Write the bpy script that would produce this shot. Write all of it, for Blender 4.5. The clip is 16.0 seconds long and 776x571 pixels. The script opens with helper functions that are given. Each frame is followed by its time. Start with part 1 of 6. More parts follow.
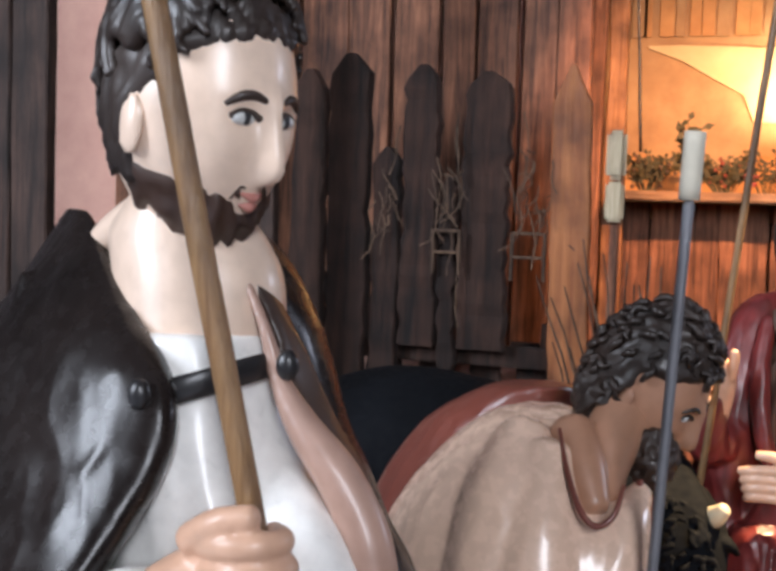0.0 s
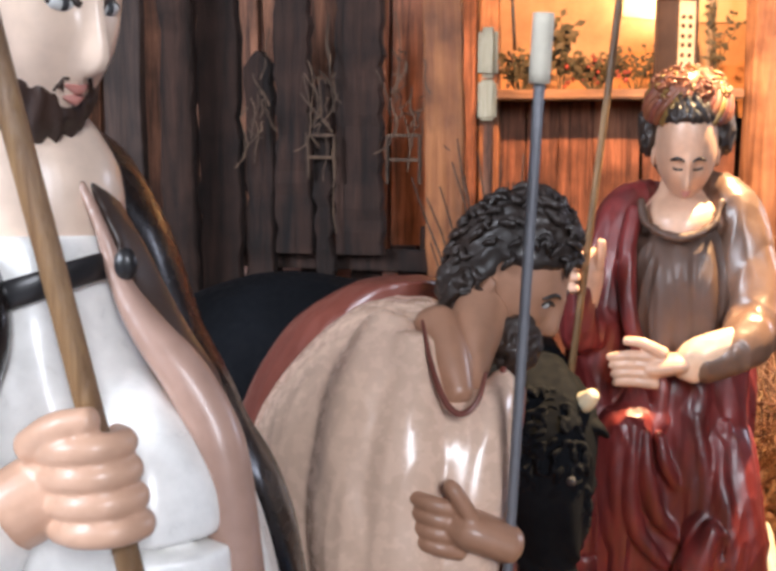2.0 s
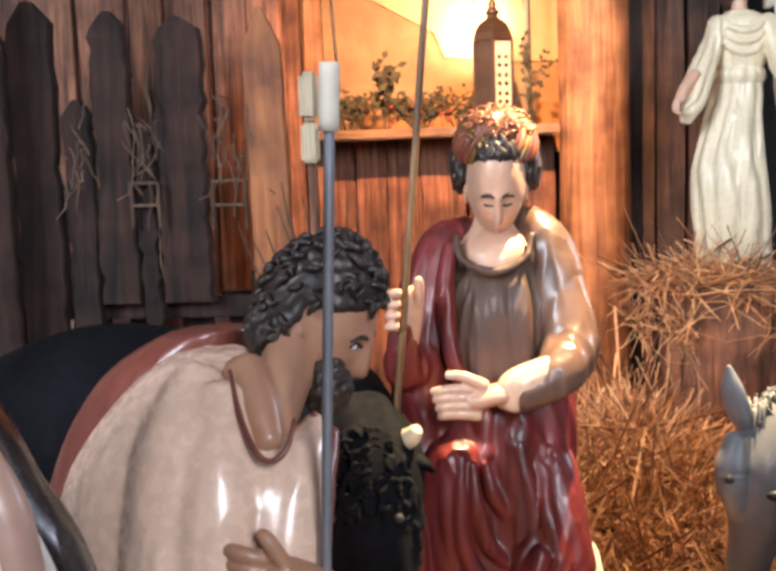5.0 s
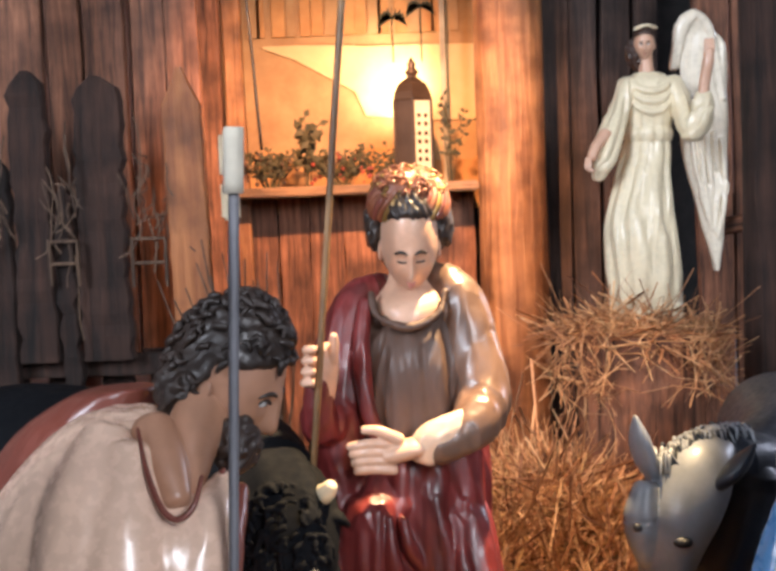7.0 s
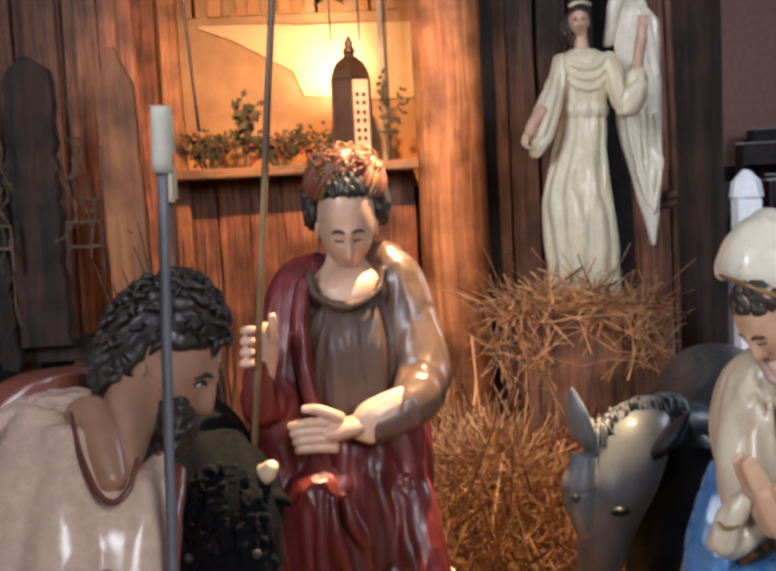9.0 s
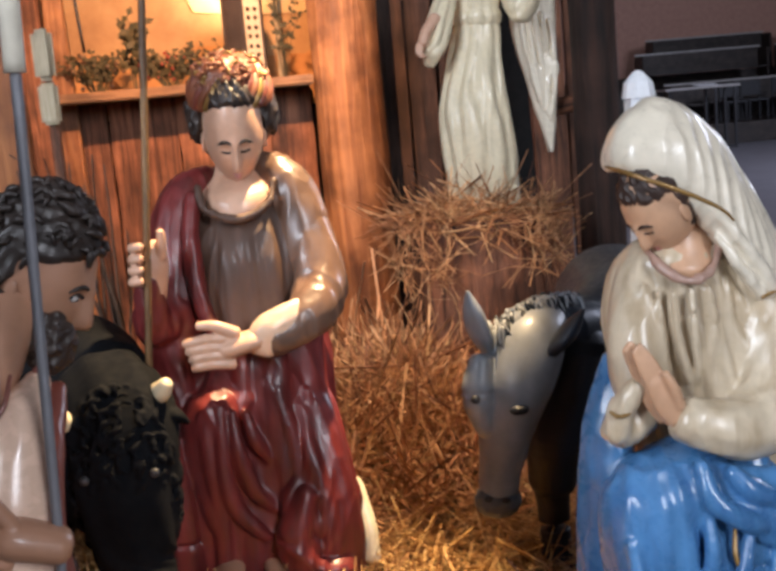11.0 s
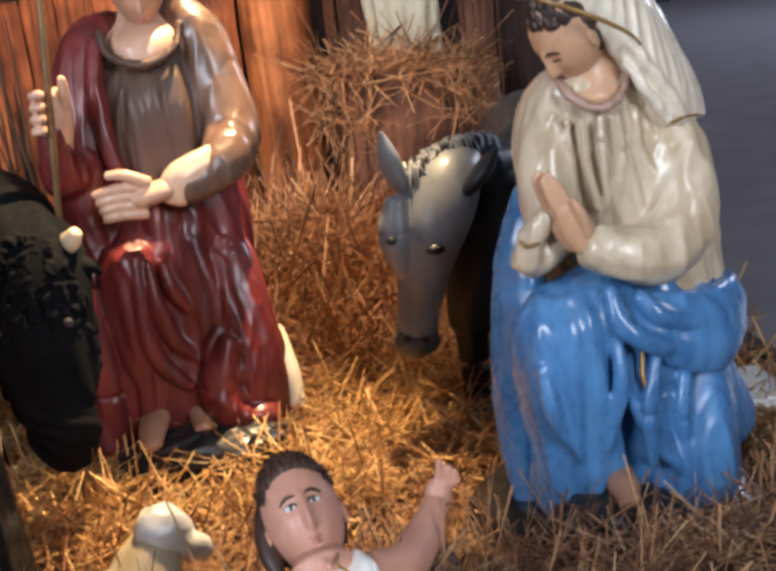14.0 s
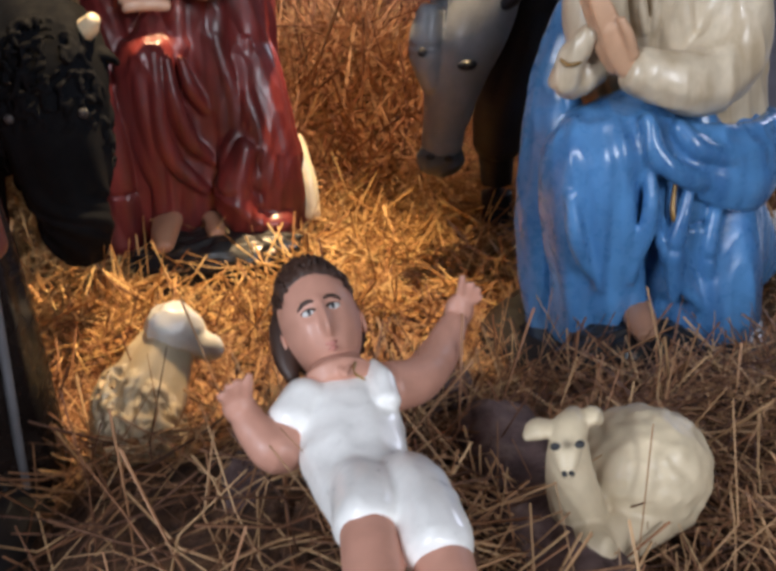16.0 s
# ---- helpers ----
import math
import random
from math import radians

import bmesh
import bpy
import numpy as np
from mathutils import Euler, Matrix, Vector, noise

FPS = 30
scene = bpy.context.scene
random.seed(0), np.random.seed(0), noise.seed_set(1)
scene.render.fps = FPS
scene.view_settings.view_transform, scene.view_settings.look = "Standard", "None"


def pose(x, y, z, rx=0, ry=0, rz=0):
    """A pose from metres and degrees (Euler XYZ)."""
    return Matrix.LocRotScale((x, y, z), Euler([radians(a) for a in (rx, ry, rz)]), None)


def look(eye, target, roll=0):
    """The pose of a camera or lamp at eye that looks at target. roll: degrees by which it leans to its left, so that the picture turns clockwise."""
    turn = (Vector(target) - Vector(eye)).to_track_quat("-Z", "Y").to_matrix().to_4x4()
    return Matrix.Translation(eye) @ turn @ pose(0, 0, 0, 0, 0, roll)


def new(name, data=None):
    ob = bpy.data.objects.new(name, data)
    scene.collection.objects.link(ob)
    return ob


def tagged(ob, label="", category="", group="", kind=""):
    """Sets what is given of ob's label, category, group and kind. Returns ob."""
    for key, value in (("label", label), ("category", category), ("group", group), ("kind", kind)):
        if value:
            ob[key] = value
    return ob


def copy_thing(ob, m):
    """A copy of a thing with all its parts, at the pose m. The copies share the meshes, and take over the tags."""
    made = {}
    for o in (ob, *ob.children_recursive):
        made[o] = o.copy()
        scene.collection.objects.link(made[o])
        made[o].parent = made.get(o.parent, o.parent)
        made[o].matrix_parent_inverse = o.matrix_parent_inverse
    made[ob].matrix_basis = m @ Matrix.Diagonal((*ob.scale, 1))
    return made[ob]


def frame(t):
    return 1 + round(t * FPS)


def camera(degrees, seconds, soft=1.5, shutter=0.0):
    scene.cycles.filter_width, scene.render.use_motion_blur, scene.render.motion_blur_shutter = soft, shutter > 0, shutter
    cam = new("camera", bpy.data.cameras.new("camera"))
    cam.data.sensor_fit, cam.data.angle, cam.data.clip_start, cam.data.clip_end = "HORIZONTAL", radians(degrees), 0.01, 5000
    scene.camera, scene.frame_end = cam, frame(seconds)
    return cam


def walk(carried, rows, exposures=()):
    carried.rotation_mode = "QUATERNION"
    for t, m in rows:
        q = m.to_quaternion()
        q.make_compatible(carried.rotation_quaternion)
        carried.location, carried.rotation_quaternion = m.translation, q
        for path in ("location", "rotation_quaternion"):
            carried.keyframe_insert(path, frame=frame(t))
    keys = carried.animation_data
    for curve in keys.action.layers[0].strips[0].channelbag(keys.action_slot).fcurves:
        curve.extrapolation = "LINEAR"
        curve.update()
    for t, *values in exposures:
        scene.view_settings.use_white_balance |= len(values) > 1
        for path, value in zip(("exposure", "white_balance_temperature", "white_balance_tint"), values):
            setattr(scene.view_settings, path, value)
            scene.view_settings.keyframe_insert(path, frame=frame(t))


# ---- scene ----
cam = camera(39.3, 16.0, soft=3.5, shutter=0.5)
PATH = [
    (0, (-0.065, 0.019, 0.905), (-0.71, 1.907, 0.764), 1.9),
    (0.5, (-0.058, 0.024, 0.9), (-0.652, 1.925, 0.718), 1.7),
    (1, (-0.051, 0.032, 0.894), (-0.584, 1.945, 0.656), 1.0),
    (1.5, (-0.045, 0.043, 0.89), (-0.531, 1.962, 0.605), 0.5),
    (2, (-0.037, 0.044, 0.888), (-0.483, 1.97, 0.589), -0.0),
    (2.5, (-0.028, 0.047, 0.888), (-0.421, 1.985, 0.591), -0.3),
    (3, (-0.019, 0.051, 0.887), (-0.36, 2.0, 0.594), -0.6),
    (3.5, (-0.013, 0.053, 0.887), (-0.309, 2.011, 0.604), -0.8),
    (4, (-0.007, 0.05, 0.889), (-0.253, 2.017, 0.62), -1.1),
    (6.3, (0.027, 0.031, 0.899), (-0.063, 2.022, 0.731), -2.1),
    (6.5, (0.029, 0.025, 0.899), (-0.045, 2.017, 0.742), -2.0),
    (7, (0.036, 0.019, 0.9), (-0.005, 2.014, 0.763), -2.1),
    (7.5, (0.041, 0.015, 0.901), (0.023, 2.011, 0.779), -2.3),
    (8, (0.044, 0.015, 0.901), (0.055, 2.011, 0.773), -2.5),
    (10.3, (0.065, 0.033, 0.878), (0.208, 2.009, 0.606), -4.3),
    (10.5, (0.07, 0.041, 0.874), (0.233, 2.014, 0.588), -4.6),
    (11, (0.078, 0.04, 0.864), (0.287, 2.002, 0.539), -5.0),
    (11.5, (0.086, 0.036, 0.86), (0.337, 1.988, 0.507), -5.6),
    (12, (0.094, 0.036, 0.853), (0.377, 1.977, 0.466), -6.1),
    (12.5, (0.101, 0.037, 0.847), (0.405, 1.968, 0.423), -6.4),
    (13, (0.105, 0.037, 0.84), (0.421, 1.957, 0.381), -6.8),
    (13.5, (0.11, 0.036, 0.826), (0.421, 1.946, 0.321), -6.6),
    (14, (0.109, 0.038, 0.817), (0.401, 1.933, 0.248), -6.2),
    (14.5, (0.109, 0.045, 0.809), (0.374, 1.916, 0.153), -6.0),
    (15, (0.106, 0.052, 0.802), (0.365, 1.903, 0.089), -5.3),
    (15.5, (0.1, 0.064, 0.796), (0.356, 1.886, 0.01), -3.9),
    (16, (0.095, 0.074, 0.789), (0.332, 1.862, -0.075), -2.5),
]
walk(cam, [(t, look(eye, target, roll)) for t, eye, target, roll in PATH],
     [(0, 0.1), (1.5, 0.35), (3, 0.45), (4, 0.5), (6.3, 0.4), (7.0, 0.33), (7.5, -0.22), (8.2, -0.27), (10.3, -0.12), (12, -0.06), (14, -0.05), (16, -0.2)])

# ---- world, sun and large lights ----
scene.view_settings.exposure = 0.0
world = bpy.data.worlds.new("church_air")
scene.world = world
world.use_nodes = True
world.node_tree.nodes["Background"].inputs["Color"].default_value = (0.42, 0.47, 0.6, 1)
world.node_tree.nodes["Background"].inputs["Strength"].default_value = 0.05


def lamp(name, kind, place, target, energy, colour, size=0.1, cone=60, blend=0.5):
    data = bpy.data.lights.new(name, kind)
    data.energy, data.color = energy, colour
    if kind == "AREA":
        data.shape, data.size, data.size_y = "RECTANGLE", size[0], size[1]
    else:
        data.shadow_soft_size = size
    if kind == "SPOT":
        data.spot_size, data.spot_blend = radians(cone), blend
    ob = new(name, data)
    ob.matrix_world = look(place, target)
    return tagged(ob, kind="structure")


WARM = (1.0, 0.7, 0.38)
# Unseen area lamps added as cool daylight fill; no windows stand behind them.
lamp("daylight_fill_1", "AREA", (-5.6, -4.0, 3.6), (-0.2, 1.2, 0.4), 640, (0.8, 0.87, 1.0), (2.2, 3.6))
lamp("daylight_fill_2", "AREA", (3.6, -6.8, 4.2), (0.4, 1.5, 0.3), 560, (0.86, 0.9, 1.0), (2.2, 3.6))
lamp("daylight_fill_3", "AREA", (13.5, 12.0, 5.0), (8, 14, 0), 760, (0.75, 0.8, 1.0), (4, 3))
lamp("stable_spot", "SPOT", (0.55, 2.15, 2.1), (0.0, 1.6, 0.1), 640, WARM, 0.03, 30, 0.6)
lamp("painting_spot", "SPOT", (0.06, 4.28, 1.33), (-0.02, 4.5, 1.41), 17, (1.0, 0.84, 0.58), 0.03, 112, 1.0)
lamp("post_spot", "SPOT", (0.0, 2.75, 1.95), (-0.14, 4.1, 0.85), 330, (1.0, 0.5, 0.25), 0.04, 80, 0.9)
lamp("straw_spot", "SPOT", (0.2, 2.15, 2.2), (0.33, 2.68, 0.15), 230, (1.0, 0.66, 0.44), 0.04, 46, 0.8)

# ---- materials ----


def material(name):
    m = bpy.data.materials.new(name)
    m.use_nodes = True
    nt = m.node_tree
    return m, nt, nt.nodes["Principled BSDF"]


def node(nt, kind, **values):
    n = nt.nodes.new(kind)
    for key, value in values.items():
        n.inputs[key.replace("_", " ")].default_value = value
    return n


def ramp(nt, fac, stops):
    n = nt.nodes.new("ShaderNodeValToRGB")
    e = n.color_ramp.elements
    while len(e) < len(stops):
        e.new(0.5)
    for el, (p, c) in zip(e, stops):
        el.position, el.color = p, (*c, 1)
    nt.links.new(fac, n.inputs["Fac"])
    return n.outputs["Color"]


def mixed(nt, kind, fac, a, b):
    n = nt.nodes.new("ShaderNodeMix")
    n.data_type, n.blend_type = "RGBA", kind
    n.inputs["Factor"].default_value = fac
    nt.links.new(a, n.inputs["A"])
    nt.links.new(b, n.inputs["B"])
    return n.outputs["Result"]


def bumped(nt, bsdf, height, strength, distance):
    n = node(nt, "ShaderNodeBump", Strength=strength, Distance=distance)
    nt.links.new(height, n.inputs["Height"])
    nt.links.new(n.outputs["Normal"], bsdf.inputs["Normal"])


def paint(name, rgb, rough=0.3, coat=0.35, vary=0.16, metal=0.0, shine=0.5, streak=None):
    """Glossy hand-painted plaster: slight mottling, brush relief and dust."""
    m, nt, b = material(name)
    tc = nt.nodes.new("ShaderNodeTexCoord")
    big, fine = node(nt, "ShaderNodeTexNoise", Scale=9, Detail=4), node(nt, "ShaderNodeTexNoise", Scale=70, Detail=5)
    for n in (big, fine):
        nt.links.new(tc.outputs["Object"], n.inputs["Vector"])
    lo, hi = [c * (1 - vary) for c in rgb], [min(1, c * (1 + vary)) for c in rgb]
    col = ramp(nt, big.outputs["Fac"], [(0.3, lo), (0.7, hi)])
    grey = ramp(nt, fine.outputs["Fac"], [(0.35, (0.86,) * 3), (0.6, (1,) * 3)])
    col = mixed(nt, "MULTIPLY", 0.6, col, grey)
    if streak:
        mp = nt.nodes.new("ShaderNodeMapping")
        mp.inputs["Scale"].default_value = (34, 34, 1.6)
        nt.links.new(tc.outputs["Object"], mp.inputs["Vector"])
        run = node(nt, "ShaderNodeTexNoise", Scale=1.0, Detail=4, Distortion=0.4)
        nt.links.new(mp.outputs["Vector"], run.inputs["Vector"])
        col = mixed(nt, "MULTIPLY", 0.9, col, ramp(nt, run.outputs["Fac"], [(0.36, streak), (0.58, (1, 1, 1))]))
    nt.links.new(col, b.inputs["Base Color"])
    r = ramp(nt, fine.outputs["Fac"], [(0.3, (rough * 1.05,) * 3), (0.7, (min(1, rough * 1.6),) * 3)])
    nt.links.new(r, b.inputs["Roughness"])
    b.inputs["Coat Weight"].default_value, b.inputs["Coat Roughness"].default_value = coat * 0.7, 0.2
    b.inputs["Metallic"].default_value = metal
    b.inputs["Specular IOR Level"].default_value = shine
    bumped(nt, b, fine.outputs["Fac"], 0.12, 0.002)
    return m


def wood(name, dark, light, rough=0.75, scale=1.0, along="z", knots=True):
    """Weathered timber with stretched grain; every board takes a tone of its own."""
    m, nt, b = material(name)
    tc, info = nt.nodes.new("ShaderNodeTexCoord"), nt.nodes.new("ShaderNodeObjectInfo")
    mp = nt.nodes.new("ShaderNodeMapping")
    s = {"x": (3, 45, 45), "y": (45, 3, 45), "z": (45, 45, 3)}[along]
    mp.inputs["Scale"].default_value = [v * scale for v in s]
    add = nt.nodes.new("ShaderNodeVectorMath")
    add.operation = "ADD"
    mul = nt.nodes.new("ShaderNodeVectorMath")
    mul.operation = "SCALE"
    mul.inputs["Scale"].default_value = 17.0
    nt.links.new(info.outputs["Random"], mul.inputs[0])
    nt.links.new(tc.outputs["Object"], add.inputs[0])
    nt.links.new(mul.outputs["Vector"], add.inputs[1])
    nt.links.new(add.outputs["Vector"], mp.inputs["Vector"])
    grain = node(nt, "ShaderNodeTexNoise", Scale=1.0, Detail=6, Roughness=0.65, Distortion=0.6)
    blot = node(nt, "ShaderNodeTexNoise", Scale=7.0, Detail=3)
    nt.links.new(mp.outputs["Vector"], grain.inputs["Vector"])
    nt.links.new(add.outputs["Vector"], blot.inputs["Vector"])
    col = ramp(nt, grain.outputs["Fac"], [(0.3, dark), (0.52, [(a + c) / 2 for a, c in zip(dark, light)]), (0.72, light)])
    wear = ramp(nt, blot.outputs["Fac"], [(0.34, (0.26, 0.23, 0.21)), (0.6, (1, 1, 1))])
    tone = ramp(nt, info.outputs["Random"], [(0, (0.72, 0.7, 0.7)), (1, (1.0, 1.0, 1.0))])
    nt.links.new(mixed(nt, "MULTIPLY", 1, mixed(nt, "MULTIPLY", 0.8, col, wear), tone), b.inputs["Base Color"])
    b.inputs["Roughness"].default_value = rough
    bumped(nt, b, grain.outputs["Fac"], 1.0, 0.008 / scale)
    return m


def straw_material(name, dark, mid, light):
    m, nt, b = material(name)
    geo = nt.nodes.new("ShaderNodeNewGeometry")
    tc = nt.nodes.new("ShaderNodeTexCoord")
    n = node(nt, "ShaderNodeTexNoise", Scale=40, Detail=3)
    nt.links.new(tc.outputs["Object"], n.inputs["Vector"])
    col = ramp(nt, geo.outputs["Random Per Island"], [(0.0, dark), (0.5, mid), (1.0, light)])
    patch = ramp(nt, n.outputs["Fac"], [(0.3, (0.65, 0.6, 0.55)), (0.65, (1, 1, 1))])
    nt.links.new(mixed(nt, "MULTIPLY", 0.8, col, patch), b.inputs["Base Color"])
    b.inputs["Roughness"].default_value = 0.55
    return m


def mottled(name, stops, scale=12, rough=0.85, bump=0.5, dist=0.01, detail=6):
    m, nt, b = material(name)
    tc = nt.nodes.new("ShaderNodeTexCoord")
    n = node(nt, "ShaderNodeTexNoise", Scale=scale, Detail=detail, Roughness=0.62)
    nt.links.new(tc.outputs["Object"], n.inputs["Vector"])
    nt.links.new(ramp(nt, n.outputs["Fac"], stops), b.inputs["Base Color"])
    b.inputs["Roughness"].default_value = rough
    bumped(nt, b, n.outputs["Fac"], bump, dist)
    return m


PLANK = wood("weathered_plank", (0.035, 0.012, 0.007), (0.5, 0.21, 0.11))
PLANK_GREY = wood("grey_plank", (0.016, 0.01, 0.008), (0.12, 0.066, 0.048))
SLAB = wood("bark_slab", (0.005, 0.003, 0.0025), (0.08, 0.036, 0.023), 0.9, 0.7)
# Picket and post: the stable's wood, coloured lighter and oranger for warm lamp light.
PINE = wood("lamplit_pine", (0.3, 0.09, 0.028), (0.6, 0.23, 0.075), 0.6)
LOG = wood("lamplit_peeled_log", (0.2, 0.07, 0.025), (0.66, 0.33, 0.14), 0.6, 0.6)
SHELF = wood("shelf_board", (0.25, 0.12, 0.05), (0.55, 0.32, 0.16), 0.55, 1, "x")
STAFF = wood("staff_wood", (0.2, 0.1, 0.04), (0.46, 0.27, 0.12), 0.4, 2)
CREAMW = wood("cream_wood", (0.45, 0.36, 0.22), (0.7, 0.6, 0.42), 0.6, 2)
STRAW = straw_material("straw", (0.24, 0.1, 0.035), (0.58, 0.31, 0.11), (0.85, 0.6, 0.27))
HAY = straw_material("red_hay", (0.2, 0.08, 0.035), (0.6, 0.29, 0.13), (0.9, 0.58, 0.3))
# Bed under the straw runs near-black: shade between stalks put into its colour.
HAYBED = mottled("shaded_hay_bed", [(0.3, (0.022, 0.01, 0.006)), (0.5, (0.09, 0.04, 0.02)), (0.7, (0.2, 0.1, 0.045))], 55, 0.95, 1, 0.02)
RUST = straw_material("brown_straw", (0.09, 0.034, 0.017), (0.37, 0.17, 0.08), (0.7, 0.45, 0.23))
STONE = mottled("church_floor", [(0.3, (0.2, 0.2, 0.235)), (0.7, (0.29, 0.29, 0.33))], 3, 0.35, 0.05, 0.01)
PLASTER = mottled("hall_plaster", [(0.3, (0.36, 0.33, 0.33)), (0.7, (0.44, 0.41, 0.4))], 4, 0.9, 0.1)
PINKWALL = mottled("pink_plaster", [(0.3, (0.55, 0.3, 0.24)), (0.7, (0.66, 0.38, 0.3))], 8, 0.9, 0.1)
# Near-black that stands for the unlit depth behind the wall gaps.
BLACK = mottled("gap_black", [(0.3, (0.006, 0.006, 0.007)), (0.7, (0.02, 0.018, 0.018))], 20, 0.9)
STEEL = paint("zinc_pipe", (0.24, 0.24, 0.26), 0.45, 0.0, 0.15, 0.6)
PVC = paint("pvc_sleeve", (0.62, 0.57, 0.46), 0.45, 0.0, 0.1)
DARKMETAL = paint("lantern_metal", (0.09, 0.055, 0.035), 0.35, 0.0, 0.25, 0.7)
PANE = paint("lantern_pane", (0.62, 0.52, 0.36), 0.25, 0.2)
SKIN = paint("flesh_paint", (0.62, 0.37, 0.25), 0.34, 0.3, 0.08)
SKIN_PALE = paint("pale_flesh_paint", (0.78, 0.59, 0.46), 0.28, 0.4, 0.1)
SKIN_TAN = paint("tan_flesh_paint", (0.4, 0.205, 0.125), 0.34, 0.35, 0.1)
SKIN_WARM = paint("warm_flesh_paint", (0.6, 0.35, 0.21), 0.34, 0.3, 0.1)
MANTLE = paint("pale_brown_mantle_paint", (0.15, 0.085, 0.058), 0.28, 0.4, 0.2)
UMBER = paint("umber_cloak_paint", (0.06, 0.034, 0.024), 0.35, 0.35, 0.3)
SKIN_BABY = paint("rosy_flesh_paint", (0.56, 0.28, 0.2), 0.4, 0.2, 0.1)
HAIR = paint("dark_hair_paint", (0.024, 0.014, 0.01), 0.4, 0.25, 0.5)
HAIR_BROWN = paint("brown_hair_paint", (0.045, 0.02, 0.012), 0.42, 0.25, 0.4)
LIP = paint("lip_paint", (0.5, 0.2, 0.16), 0.35, 0.3)
EYE = paint("eye_paint", (0.03, 0.03, 0.033), 0.5, 0.1)
EYEWHITE = paint("eye_white_paint", (0.6, 0.6, 0.58), 0.25, 0.6, 0.05)
WHITE = paint("white_robe_paint", (0.9, 0.88, 0.84), 0.25, 0.5, 0.04)
CREAM = paint("cream_robe_paint", (0.72, 0.5, 0.375), 0.2, 0.5, 0.06)
IVORY = paint("ivory_robe_paint", (0.74, 0.64, 0.44), 0.3, 0.4, 0.08)
VEIL = paint("veil_paint", (0.76, 0.68, 0.54), 0.24, 0.5, 0.07)
ROBE = paint("oat_robe_paint", (0.64, 0.53, 0.38), 0.26, 0.5, 0.08, streak=(0.72, 0.66, 0.58))
BLUE = paint("blue_robe_paint", (0.08, 0.23, 0.47), 0.22, 0.5, 0.2, streak=(0.62, 0.66, 0.74))
CLOAK = paint("dark_cloak_paint", (0.013, 0.009, 0.008), 0.2, 0.08, 0.5, 0.0, 0.3)
TAUPE = paint("taupe_lining_paint", (0.42, 0.26, 0.2), 0.3, 0.4)
MAROON = paint("maroon_cloak_paint", (0.17, 0.045, 0.03), 0.28, 0.5, 0.2)
RED = paint("red_robe_paint", (0.17, 0.024, 0.023), 0.32, 0.3, 0.3, streak=(0.5, 0.45, 0.45))
BROWN = paint("brown_tunic_paint", (0.085, 0.045, 0.03), 0.45, 0.2, 0.2)
# Cuff of the brown sleeve, painted pale for the spot's light on it.
LIT_CUFF = paint("lit_cuff_paint", (0.75, 0.5, 0.34), 0.3, 0.4, 0.1)
TURBAN = paint("turban_paint", (0.2, 0.06, 0.025), 0.4, 0.3, 0.4)
GOLD = paint("gold_trim_paint", (0.3, 0.17, 0.05), 0.3, 0.3, 0.3, 0.4)
BASE = paint("black_base_paint", (0.012, 0.011, 0.012), 0.3, 0.4)
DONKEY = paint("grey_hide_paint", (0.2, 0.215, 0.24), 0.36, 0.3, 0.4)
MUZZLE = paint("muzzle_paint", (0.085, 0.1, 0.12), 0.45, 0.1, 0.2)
# Near-black tone of the neck, body, legs, one ear and part of the mane.
DONKEY_DARK = paint("dark_donkey_paint", (0.01, 0.015, 0.025), 0.4, 0.15, 0.5, 0.0, 0.35)
OX = paint("black_hide_paint", (0.0045, 0.005, 0.0065), 0.7, 0.0, 0.4, 0.0, 0.1)
HORN = paint("horn_paint", (0.72, 0.6, 0.4), 0.3, 0.4)
FLEECE = paint("fleece_paint", (0.66, 0.54, 0.36), 0.4, 0.25, 0.2)
LEAF = mottled("dry_leaf", [(0.3, (0.025, 0.028, 0.012)), (0.7, (0.1, 0.075, 0.03))], 30, 0.7)
BERRY = paint("berry_red", (0.28, 0.05, 0.03), 0.4, 0.2)
TWIG = wood("twig_wood", (0.06, 0.035, 0.02), (0.22, 0.13, 0.08), 0.8, 2)

CLOTH = (WHITE, CREAM, IVORY, VEIL, ROBE, BLUE, CLOAK, TAUPE, MAROON, RED, BROWN, LIT_CUFF, MANTLE, UMBER)

# ---- building helpers ----


def part(name, bm, mat, parent=None, label="", smooth=False):
    """One mesh object under its thing."""
    me = bpy.data.meshes.new(name)
    bm.to_mesh(me)
    bm.free()
    for m in mat if isinstance(mat, (list, tuple)) else (mat,):
        me.materials.append(m)
    if smooth:
        me.polygons.foreach_set("use_smooth", [True] * len(me.polygons))
    ob = new(name, me)
    ob.parent = parent
    return tagged(ob, label)


def thing(name, place, label, category, group="", kind=""):
    ob = new(name)
    ob.location = place
    ob.empty_display_size = 0.05
    bpy.context.view_layer.update()
    return tagged(ob, label, category, group, kind)


